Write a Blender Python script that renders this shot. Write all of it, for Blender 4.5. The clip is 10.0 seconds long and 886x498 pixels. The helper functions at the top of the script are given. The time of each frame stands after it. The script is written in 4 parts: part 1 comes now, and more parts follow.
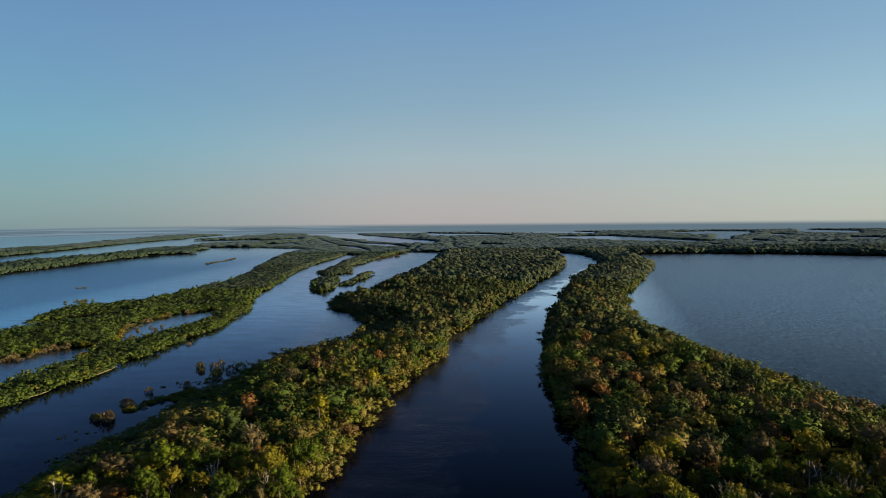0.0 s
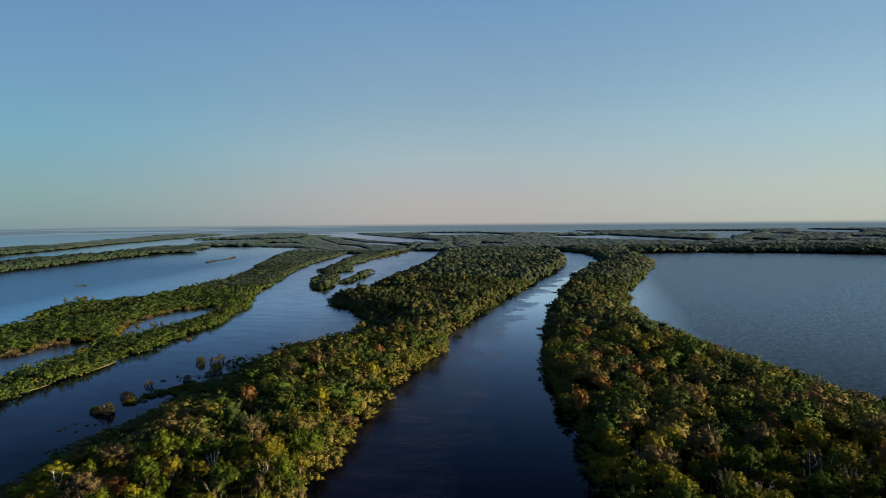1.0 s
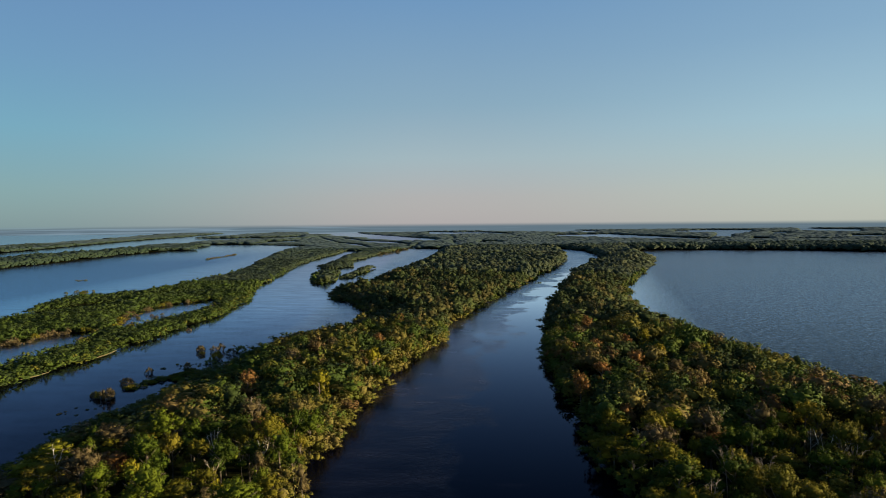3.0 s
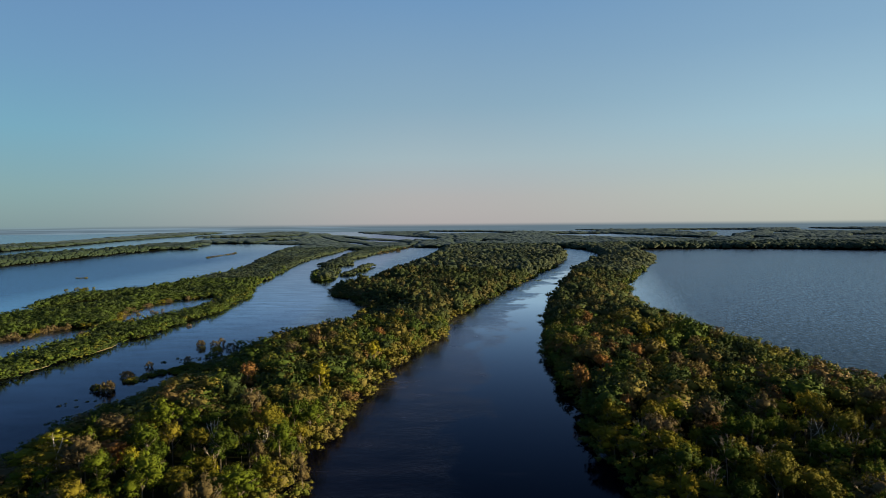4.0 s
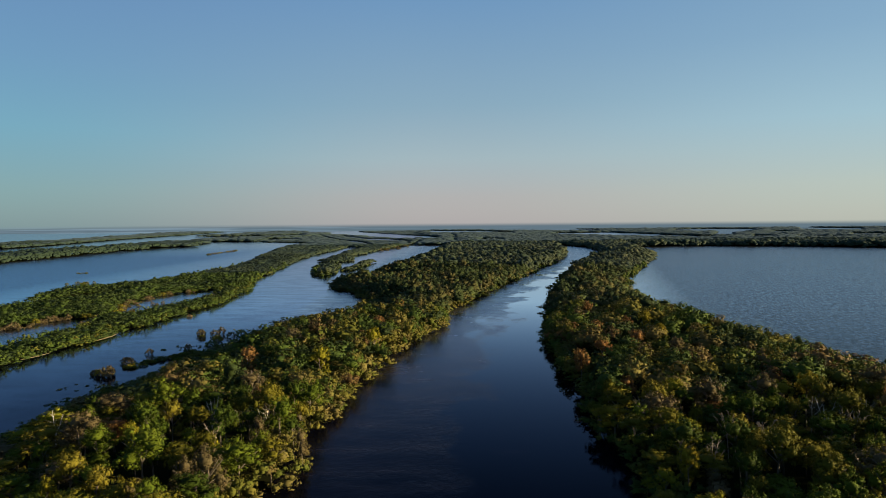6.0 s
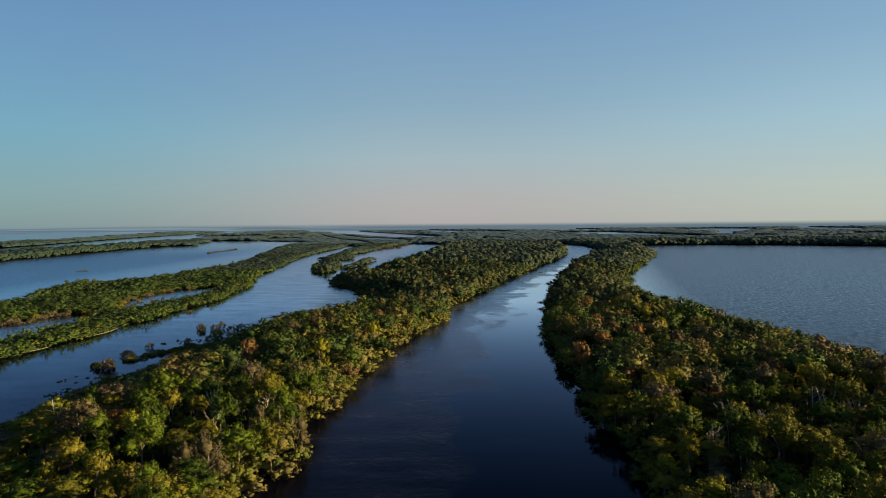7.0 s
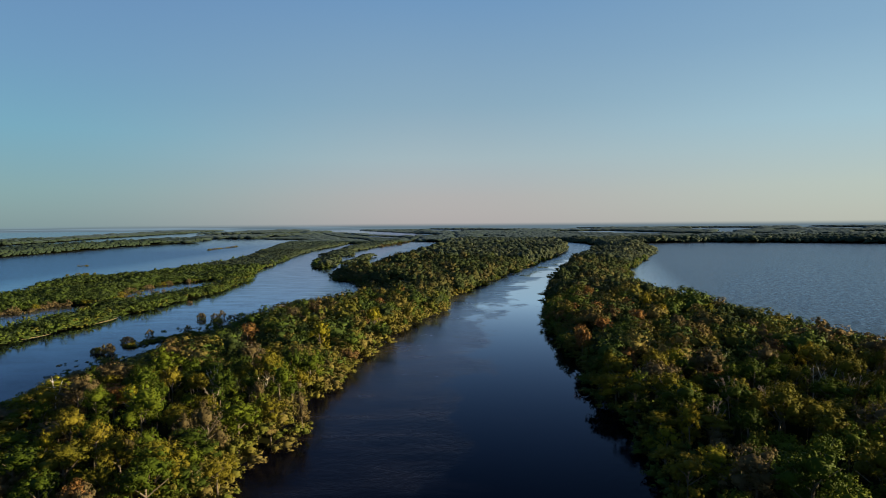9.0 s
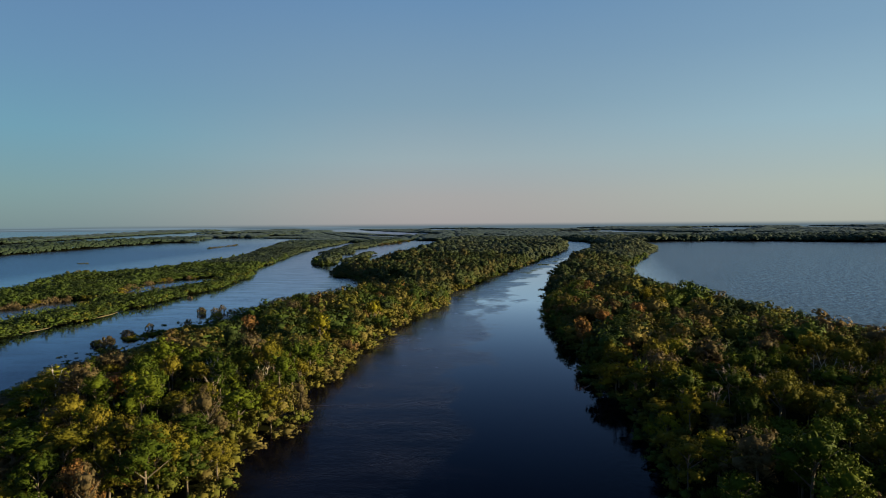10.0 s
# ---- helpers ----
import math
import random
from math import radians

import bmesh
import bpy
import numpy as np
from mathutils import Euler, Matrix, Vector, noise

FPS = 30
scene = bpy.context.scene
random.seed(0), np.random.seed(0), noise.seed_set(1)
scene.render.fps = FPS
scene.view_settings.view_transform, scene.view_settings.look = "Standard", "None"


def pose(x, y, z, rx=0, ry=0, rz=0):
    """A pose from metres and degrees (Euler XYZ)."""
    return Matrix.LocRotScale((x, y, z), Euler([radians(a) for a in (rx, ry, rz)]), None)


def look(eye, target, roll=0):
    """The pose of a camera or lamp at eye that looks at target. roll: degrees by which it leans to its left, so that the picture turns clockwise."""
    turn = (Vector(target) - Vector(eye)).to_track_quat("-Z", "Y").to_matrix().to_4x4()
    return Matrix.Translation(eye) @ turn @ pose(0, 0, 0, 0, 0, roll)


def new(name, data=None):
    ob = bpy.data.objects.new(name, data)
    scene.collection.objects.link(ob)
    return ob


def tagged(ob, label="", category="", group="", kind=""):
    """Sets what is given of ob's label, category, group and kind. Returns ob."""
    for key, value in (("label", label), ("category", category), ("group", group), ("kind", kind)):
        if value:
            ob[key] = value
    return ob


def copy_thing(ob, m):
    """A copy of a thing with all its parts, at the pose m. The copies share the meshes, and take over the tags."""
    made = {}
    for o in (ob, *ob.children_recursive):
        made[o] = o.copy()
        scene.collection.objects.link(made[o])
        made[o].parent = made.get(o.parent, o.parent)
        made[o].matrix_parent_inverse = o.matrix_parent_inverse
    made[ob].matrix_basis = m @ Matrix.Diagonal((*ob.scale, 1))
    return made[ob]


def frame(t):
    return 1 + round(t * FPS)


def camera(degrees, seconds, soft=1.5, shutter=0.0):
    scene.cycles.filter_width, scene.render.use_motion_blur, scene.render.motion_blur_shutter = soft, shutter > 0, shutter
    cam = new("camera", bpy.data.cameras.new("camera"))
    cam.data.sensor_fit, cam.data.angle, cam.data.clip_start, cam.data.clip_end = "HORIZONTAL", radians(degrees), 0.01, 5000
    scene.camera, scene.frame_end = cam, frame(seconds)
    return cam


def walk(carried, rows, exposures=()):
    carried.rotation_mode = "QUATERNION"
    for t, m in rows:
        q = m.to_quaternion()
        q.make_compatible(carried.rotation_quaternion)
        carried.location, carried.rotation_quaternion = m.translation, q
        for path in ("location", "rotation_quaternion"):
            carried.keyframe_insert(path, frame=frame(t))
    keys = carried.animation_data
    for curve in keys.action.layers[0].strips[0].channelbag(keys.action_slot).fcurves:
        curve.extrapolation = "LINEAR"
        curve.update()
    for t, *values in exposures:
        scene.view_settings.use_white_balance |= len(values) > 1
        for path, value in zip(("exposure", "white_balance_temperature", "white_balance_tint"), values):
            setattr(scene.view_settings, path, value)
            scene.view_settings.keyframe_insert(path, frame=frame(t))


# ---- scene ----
cam = camera(70.0, 10.0, soft=0.85)
# A drone sinks straight down over the river, from 85 m to 53 m above the water.
ROWS = [
    (0.0, 85.00, -2.42, 0.53, 0.00),
    (2.5, 76.93, -2.42, 0.51, 0.05),
    (5.0, 68.85, -2.42, 0.48, 0.11),
    (7.5, 60.78, -2.42, 0.46, 0.16),
    (10.0, 52.70, -2.42, 0.44, 0.21),
]
walk(cam, [(t, pose(0, 0, h, 90 + pitch, roll, yaw)) for t, h, pitch, roll, yaw in ROWS],
     [(0.0, 1.6), (9.3, 1.6), (10.0, 1.4)])

# ---------------------------------------------------------------- light
SUN_AZIMUTH, SUN_HEIGHT = 93.0, 10.0      # degrees clockwise from straight ahead, and above the horizon


def sun_way():
    a, e = radians(SUN_AZIMUTH), radians(SUN_HEIGHT)
    return Vector((math.sin(a) * math.cos(e), math.cos(a) * math.cos(e), math.sin(e)))


def make_world():
    world = bpy.data.worlds.new("evening_sky")
    scene.world = world
    world.use_nodes = True
    nt = world.node_tree
    nt.nodes.clear()
    N, L = nt.nodes.new, nt.links.new
    out, bg, sky = N("ShaderNodeOutputWorld"), N("ShaderNodeBackground"), N("ShaderNodeTexSky")
    sky.sky_type, sky.sun_disc = "NISHITA", False
    sky.sun_elevation, sky.sun_rotation = radians(SUN_HEIGHT), radians(SUN_AZIMUTH)
    sky.altitude, sky.air_density, sky.dust_density, sky.ozone_density = 50, 1.0, 0.5, 2.5
    bg.inputs["Strength"].default_value = SKY_STRENGTH
    # past five kilometres: woods and water with haze painted in, too far to shift
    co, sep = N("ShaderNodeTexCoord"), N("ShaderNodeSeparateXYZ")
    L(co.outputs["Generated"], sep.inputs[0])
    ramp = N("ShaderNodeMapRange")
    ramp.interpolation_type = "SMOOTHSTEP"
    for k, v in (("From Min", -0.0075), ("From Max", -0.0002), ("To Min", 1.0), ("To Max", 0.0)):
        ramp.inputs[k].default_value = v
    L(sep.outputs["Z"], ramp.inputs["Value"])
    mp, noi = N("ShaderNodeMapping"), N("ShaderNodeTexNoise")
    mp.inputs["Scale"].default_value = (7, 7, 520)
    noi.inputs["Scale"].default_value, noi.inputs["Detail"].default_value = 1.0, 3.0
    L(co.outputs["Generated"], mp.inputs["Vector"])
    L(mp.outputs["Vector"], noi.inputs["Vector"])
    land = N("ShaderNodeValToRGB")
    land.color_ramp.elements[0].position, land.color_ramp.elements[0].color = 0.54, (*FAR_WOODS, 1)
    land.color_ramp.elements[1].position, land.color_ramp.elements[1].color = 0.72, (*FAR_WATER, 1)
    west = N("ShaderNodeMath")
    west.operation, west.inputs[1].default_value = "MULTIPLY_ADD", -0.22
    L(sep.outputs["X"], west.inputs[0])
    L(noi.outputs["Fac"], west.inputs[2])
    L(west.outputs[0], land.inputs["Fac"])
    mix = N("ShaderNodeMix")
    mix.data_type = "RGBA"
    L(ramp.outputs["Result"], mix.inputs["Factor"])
    # evening haze painted over the sky: paler, warmer low down, brighter towards the sun
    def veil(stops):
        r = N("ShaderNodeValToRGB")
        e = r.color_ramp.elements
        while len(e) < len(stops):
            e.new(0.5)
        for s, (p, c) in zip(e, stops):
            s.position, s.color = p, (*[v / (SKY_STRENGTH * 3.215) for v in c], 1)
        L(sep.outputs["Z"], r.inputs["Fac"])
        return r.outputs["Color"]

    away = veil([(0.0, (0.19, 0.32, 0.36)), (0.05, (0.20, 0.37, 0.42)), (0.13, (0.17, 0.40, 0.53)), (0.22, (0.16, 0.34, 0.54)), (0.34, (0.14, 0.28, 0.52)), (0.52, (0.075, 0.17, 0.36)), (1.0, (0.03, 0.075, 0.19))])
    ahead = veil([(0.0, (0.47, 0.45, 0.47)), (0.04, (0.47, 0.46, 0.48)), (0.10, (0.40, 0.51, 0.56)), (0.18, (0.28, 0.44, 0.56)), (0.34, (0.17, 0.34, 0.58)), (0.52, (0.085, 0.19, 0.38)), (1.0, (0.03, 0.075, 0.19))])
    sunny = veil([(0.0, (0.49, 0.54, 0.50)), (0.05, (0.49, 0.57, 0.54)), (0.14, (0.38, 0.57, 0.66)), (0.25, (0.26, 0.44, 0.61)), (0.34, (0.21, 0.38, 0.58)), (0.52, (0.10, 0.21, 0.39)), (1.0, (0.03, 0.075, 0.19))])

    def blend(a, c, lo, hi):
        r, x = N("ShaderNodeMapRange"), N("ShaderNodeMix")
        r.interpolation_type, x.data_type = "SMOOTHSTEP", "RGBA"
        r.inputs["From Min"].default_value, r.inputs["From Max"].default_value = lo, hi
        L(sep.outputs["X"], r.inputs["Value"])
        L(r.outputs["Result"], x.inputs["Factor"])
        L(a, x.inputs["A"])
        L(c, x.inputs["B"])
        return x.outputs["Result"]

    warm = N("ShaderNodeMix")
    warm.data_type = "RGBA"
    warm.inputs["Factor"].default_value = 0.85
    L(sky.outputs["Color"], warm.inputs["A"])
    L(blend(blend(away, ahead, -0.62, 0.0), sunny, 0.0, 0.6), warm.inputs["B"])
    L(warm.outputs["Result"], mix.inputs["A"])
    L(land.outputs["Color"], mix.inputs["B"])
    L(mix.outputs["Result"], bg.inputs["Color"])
    L(bg.outputs[0], out.inputs[0])


SKY_STRENGTH = 0.05
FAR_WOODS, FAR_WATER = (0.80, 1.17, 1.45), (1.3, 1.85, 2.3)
make_world()
sun = new("sun", bpy.data.lights.new("sun", "SUN"))
sun.data.energy, sun.data.angle, sun.data.color = 5.0, radians(0.6), (1.0, 0.78, 0.45)
sun.matrix_world = look(sun_way() * 400, (0, 0, 0))


# ---------------------------------------------------------------- materials
class Mat:
    """A small builder for node materials."""

    def __init__(self, name):
        self.m = bpy.data.materials.new(name)
        self.m.use_nodes = True
        self.nt = self.m.node_tree
        self.b = self.nt.nodes["Principled BSDF"]

    def n(self, kind, **kw):
        node = self.nt.nodes.new(kind)
        for k, v in kw.items():
            node.inputs[k].default_value = v
        return node

    def l(self, a, b):
        self.nt.links.new(a, b)

    def ramp(self, fac, stops):
        r = self.n("ShaderNodeValToRGB")
        e = r.color_ramp.elements
        while len(e) < len(stops):
            e.new(0.5)
        for s, (p, c) in zip(e, stops):
            s.position, s.color = p, (*c, 1) if len(c) == 3 else c
        self.l(fac, r.inputs["Fac"])
        return r.outputs["Color"]

    def noise(self, vec, scale, detail=3.0, rough=0.55):
        t = self.n("ShaderNodeTexNoise", Scale=scale, Detail=detail, Roughness=rough)
        self.l(vec, t.inputs["Vector"])
        return t.outputs["Fac"]

    def math(self, op, a, b):
        t = self.n("ShaderNodeMath")
        t.operation = op
        for i, v in enumerate((a, b)):
            if isinstance(v, (int, float)):
                t.inputs[i].default_value = v
            else:
                self.l(v, t.inputs[i])
        return t.outputs[0]

    def mix(self, fac, a, b, mode="MIX"):
        t = self.n("ShaderNodeMix")
        t.data_type, t.blend_type = "RGBA", mode
        for key, v in (("Factor", fac), ("A", a), ("B", b)):
            if isinstance(v, (int, float)):
                t.inputs[key].default_value = v
            elif isinstance(v, tuple):
                t.inputs[key].default_value = (*v, 1)
            else:
                self.l(v, t.inputs[key])
        return t.outputs["Result"]


def leaf_material(name, stops, single, haze_sheen=0.0):
    """Foliage. single: one tree an object, else the tree's own number is an attribute of the joined mesh."""
    k = Mat(name)
    if single:
        pick = k.n("ShaderNodeObjectInfo").outputs["Random"]
    else:
        at = k.n("ShaderNodeAttribute")
        at.attribute_name = "tint"
        pick = at.outputs["Fac"]
    col = k.ramp(pick, stops)
    geo = k.n("ShaderNodeNewGeometry")
    fine = k.noise(geo.outputs["Position"], 0.9, 2.0)
    isl = geo.outputs["Random Per Island"]
    spread = k.math("ADD", k.math("MULTIPLY", isl, 0.55), k.math("MULTIPLY", fine, 0.5))
    if single:
        shade = k.ramp(spread, [(0.1, (0.76, 0.80, 0.72)), (0.55, (1, 1, 1)), (1.0, (1.25, 1.2, 1.1))])
    else:
        shade = k.ramp(spread, [(0.1, (0.90, 0.92, 0.88)), (0.55, (1, 1, 1)), (1.0, (1.12, 1.1, 1.05))])
    col = k.mix(1.0, col, shade, "MULTIPLY")
    k.l(col, k.b.inputs["Base Color"])
    k.b.inputs["Roughness"].default_value = 0.65
    k.b.inputs["Specular IOR Level"].default_value = 0.06 if haze_sheen else 0.03
    # blue sheen standing in for the haze over distant leaves
    if haze_sheen:
        k.b.inputs["Sheen Weight"].default_value, k.b.inputs["Sheen Roughness"].default_value = haze_sheen, 0.6
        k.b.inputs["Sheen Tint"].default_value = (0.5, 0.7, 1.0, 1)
    tr = k.n("ShaderNodeBsdfTranslucent")
    k.l(col, tr.inputs["Color"])
    ms = k.n("ShaderNodeMixShader", Fac=0.09)
    k.l(k.b.outputs[0], ms.inputs[1])
    k.l(tr.outputs[0], ms.inputs[2])
    k.l(ms.outputs[0], k.nt.nodes["Material Output"].inputs["Surface"])
    return k.m


GREENS = [(0.0, (0.024, 0.038, 0.006)), (0.35, (0.036, 0.056, 0.007)), (0.7, (0.052, 0.075, 0.008)), (1.0, (0.076, 0.096, 0.009))]
OLIVES = [(0.0, (0.060, 0.062, 0.008)), (0.5, (0.092, 0.086, 0.010)), (1.0, (0.122, 0.104, 0.014))]
BROWNS = [(0.0, (0.066, 0.054, 0.026)), (0.6, (0.084, 0.066, 0.034)), (1.0, (0.110, 0.088, 0.050))]
RUSTS = [(0.0, (0.128, 0.074, 0.028)), (1.0, (0.162, 0.082, 0.028))]
YELLOWS = [(0.0, (0.165, 0.130, 0.012)), (1.0, (0.125, 0.132, 0.011))]
ALL = [(0.0, (0.018, 0.027, 0.014)), (0.2, (0.026, 0.039, 0.013)), (0.36, (0.036, 0.058, 0.012)), (0.48, (0.050, 0.074, 0.013)), (0.60, (0.066, 0.073, 0.014)),
       (0.72, (0.094, 0.086, 0.018)), (0.86, (0.100, 0.086, 0.028)), (0.95, (0.088, 0.063, 0.028)), (1.0, (0.106, 0.060, 0.024))]
LEAF = {"green": leaf_material("green_leaves", GREENS, True), "olive": leaf_material("olive_leaves", OLIVES, True),
        "brown": leaf_material("brown_leaves", BROWNS, True), "rust": leaf_material("rust_leaves", RUSTS, True),
        "yellow": leaf_material("yellow_leaves", YELLOWS, True)}
LEAF_ALL = leaf_material("mixed_leaves", ALL, False)
# muted, bluer greens: distance haze put into the leaf colour
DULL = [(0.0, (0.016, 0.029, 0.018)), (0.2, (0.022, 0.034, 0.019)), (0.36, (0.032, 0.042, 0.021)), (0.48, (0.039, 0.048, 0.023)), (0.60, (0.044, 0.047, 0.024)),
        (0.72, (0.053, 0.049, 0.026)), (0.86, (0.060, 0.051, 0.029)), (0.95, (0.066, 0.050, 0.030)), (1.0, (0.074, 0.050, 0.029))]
# a step between the two palettes, with part of that painted haze
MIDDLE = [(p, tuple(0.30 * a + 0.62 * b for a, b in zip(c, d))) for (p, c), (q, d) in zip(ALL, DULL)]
LEAF_MIDDLE = leaf_material("mid_hazed_leaves", MIDDLE, False)
LEAF_HAZED = leaf_material("hazed_leaves", DULL, False, 0.015)
LEAF_FAR = leaf_material("far_hazed_leaves", DULL, False, 0.06)


def bark_material(name, lo, hi):
    k = Mat(name)
    geo = k.n("ShaderNodeNewGeometry")
    mp = k.n("ShaderNodeMapping")
    mp.inputs["Scale"].default_value = (6, 6, 0.8)
    k.l(geo.outputs["Position"], mp.inputs["Vector"])
    f = k.noise(mp.outputs["Vector"], 1.5, 4.0)
    k.l(k.ramp(f, [(0.3, lo), (0.7, hi)]), k.b.inputs["Base Color"])
    k.b.inputs["Roughness"].default_value = 0.85
    return k.m


BARK = bark_material("bark", (0.045, 0.036, 0.027), (0.13, 0.105, 0.08))
GREY_WOOD = bark_material("grey_wood", (0.11, 0.088, 0.068), (0.24, 0.20, 0.165))
PALE_WOOD = bark_material("bleached_wood", (0.30, 0.26, 0.21), (0.52, 0.48, 0.42))


def water_material():
    """Dark river water: calm slicks with wind-ruffled patches between, all ruffled on the open lake."""
    k = Mat("black_water")
    geo = k.n("ShaderNodeNewGeometry")
    pos = geo.outputs["Position"]
    sep = k.n("ShaderNodeSeparateXYZ")
    k.l(pos, sep.inputs[0])
    mp = k.n("ShaderNodeMapping")
    mp.inputs["Scale"].default_value = (0.028, 0.018, 1)
    mp.inputs["Rotation"].default_value = (0, 0, radians(-8))
    k.l(pos, mp.inputs["Vector"])
    # calm water hugs the lee of the east bank; wind drags streaks over the rest
    mid = k.math("MULTIPLY", k.math("MULTIPLY", sep.outputs["Y"], k.math("ADD", sep.outputs["Y"], 200.0)), 0.00018)
    lee = k.math("MULTIPLY", k.math("SUBTRACT", k.math("ADD", sep.outputs["X"], 10.0), mid), 0.0085)
    slick = k.ramp(k.math("SUBTRACT", k.noise(mp.outputs["Vector"], 1.0, 7.0, 0.62), lee), [(0.44, (0, 0, 0)), (0.53, (1, 1, 1))])
    # the lake lies east of the wooded bank, open to the wind
    lake = k.n("ShaderNodeMapRange", **{"From Min": 120.0, "From Max": 200.0})
    east = k.math("SUBTRACT", sep.outputs["X"], k.math("MULTIPLY", k.math("SUBTRACT", sep.outputs["Y"], 500.0), 0.26))
    k.l(east, lake.inputs["Value"])
    # so does the wide water west of the western strip
    open_water = k.n("ShaderNodeMapRange", **{"From Min": -330.0, "From Max": -460.0, "To Max": 0.95})
    k.l(sep.outputs["X"], open_water.inputs["Value"])
    far_calm_pale = k.n("ShaderNodeMapRange", **{"From Min": 1250.0, "From Max": 2100.0, "To Min": 1.0, "To Max": 0.25})
    k.l(sep.outputs["Y"], far_calm_pale.inputs["Value"])
    windy = k.math("MULTIPLY", open_water.outputs["Result"], far_calm_pale.outputs["Result"])
    ms = k.n("ShaderNodeMapping")
    ms.inputs["Scale"].default_value = (0.035, 0.10, 1)
    ms.inputs["Rotation"].default_value = (0, 0, radians(14))
    k.l(pos, ms.inputs["Vector"])
    streak = k.ramp(k.noise(ms.outputs["Vector"], 1.0, 5.0, 0.65), [(0.35, (0.25, 0.25, 0.25)), (0.65, (1, 1, 1))])
    ruffle = k.math("MAXIMUM", k.math("MULTIPLY", k.math("MULTIPLY", slick, streak), 0.8), k.math("MAXIMUM", lake.outputs["Result"], windy))
    # sheltered pools inside the western strip: ruffling masked out, bump added to reflect sky
    inside = k.ramp(k.math("MULTIPLY", k.math("ADD", sep.outputs["X"], 1000.0), 0.001), [(0.70, (0, 0, 0)), (0.705, (1, 1, 1)), (0.785, (1, 1, 1)), (0.792, (0, 0, 0))])
    along = k.ramp(k.math("MULTIPLY", sep.outputs["Y"], 0.001), [(0.31, (0, 0, 0)), (0.318, (1, 1, 1)), (0.615, (1, 1, 1)), (0.625, (0, 0, 0))])
    pool = k.math("MULTIPLY", inside, along)
    ruffle = k.math("MULTIPLY", ruffle, k.math("SUBTRACT", 1.0, pool))
    bends = k.n("ShaderNodeMapRange", **{"From Min": -115.0, "From Max": -95.0})
    k.l(sep.outputs["X"], bends.inputs["Value"])
    breeze = k.math("MULTIPLY", k.math("MULTIPLY", slick, bends.outputs["Result"]), k.math("SUBTRACT", 1.0, lake.outputs["Result"]))
    gust = k.math("ADD", 0.55, k.math("MULTIPLY", k.noise(pos, 0.03, 4.0, 0.6), 0.9))
    ripple = k.math("ADD", k.noise(pos, 0.45, 3.0), k.math("MULTIPLY", k.noise(pos, 1.8, 2.0), 0.3))
    bump = k.n("ShaderNodeBump", Distance=0.55)
    k.l(ripple, bump.inputs["Height"])
    k.l(k.math("ADD", k.math("MULTIPLY", k.math("MULTIPLY", ruffle, gust), k.math("MULTIPLY", k.math("ADD", 0.4, bends.outputs["Result"]), 0.18)), k.math("ADD", 0.008, k.math("MULTIPLY", pool, 0.22))), bump.inputs["Strength"])
    gloss = k.n("ShaderNodeBsdfGlossy", Color=(0.67, 0.79, 1.0, 1))
    k.l(k.math("ADD", k.math("ADD", k.math("MULTIPLY", ruffle, 0.16), k.math("MULTIPLY", breeze, 0.12)), 0.03), gloss.inputs["Roughness"])
    fres = k.n("ShaderNodeFresnel", IOR=1.33)
    k.l(bump.outputs["Normal"], gloss.inputs["Normal"])
    k.l(bump.outputs["Normal"], fres.inputs["Normal"])
    k.b.inputs["Base Color"].default_value = (0.0013, 0.0016, 0.0042, 1)
    k.b.inputs["Specular IOR Level"].default_value = 0.0
    # violet tint painted into the reflection over ripples on the tea-dark river
    river = k.mix(k.math("MULTIPLY", breeze, streak), (0.55, 0.65, 0.96), (0.98, 0.82, 0.98))
    ms = k.n("ShaderNodeMixShader")
    shine = k.math("MINIMUM", k.math("MULTIPLY", k.math("POWER", fres.outputs[0], 2.4), 6.4), 1.0)
    mc = k.n("ShaderNodeMapping")
    mc.inputs["Scale"].default_value = (0.62, 0.16, 1)
    mc.inputs["Rotation"].default_value = (0, 0, radians(-16))
    k.l(pos, mc.inputs["Vector"])
    # painted reflection tint: clear at grazing, tea-dark and blue from above, paler far out
    k.l(k.mix(shine, k.mix(lake.outputs["Result"], river, (0.60, 0.71, 0.86)), k.mix(lake.outputs["Result"], k.mix(bends.outputs["Result"], k.mix(open_water.outputs["Result"], (0.51, 0.60, 0.81), k.mix(far_calm_pale.outputs["Result"], (0.78, 0.87, 0.98), (0.50, 0.68, 0.97))), (0.76, 0.86, 1.0)), (0.60, 0.71, 0.86))), gloss.inputs["Color"])
    # reflection dimmed by a noise mask over ruffled water, in place of steep waves
    wave_dim = k.math("ADD", k.math("MULTIPLY", k.noise(mc.outputs["Vector"], 1.0, 6.0, 0.75), 1.5), -0.27)
    wave_dim = k.math("MULTIPLY", wave_dim, k.math("ADD", 0.62, k.math("ADD", k.math("MULTIPLY", lake.outputs["Result"], 0.48), k.math("MULTIPLY", windy, 0.35))))
    wave_dim = k.math("ADD", k.math("MULTIPLY", ruffle, wave_dim), k.math("MULTIPLY", breeze, k.math("ADD", 0.17, k.math("MULTIPLY", streak, 0.16))))
    # extra reflection mixed in over the ripples as glints
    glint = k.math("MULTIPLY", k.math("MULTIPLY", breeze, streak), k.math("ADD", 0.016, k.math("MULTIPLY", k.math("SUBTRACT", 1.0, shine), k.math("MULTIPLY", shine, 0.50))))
    k.l(k.math("ADD", glint, k.math("MULTIPLY", shine, k.math("SUBTRACT", 1.0, wave_dim))), ms.inputs[0])
    k.l(k.b.outputs[0], ms.inputs[1])
    k.l(gloss.outputs[0], ms.inputs[2])
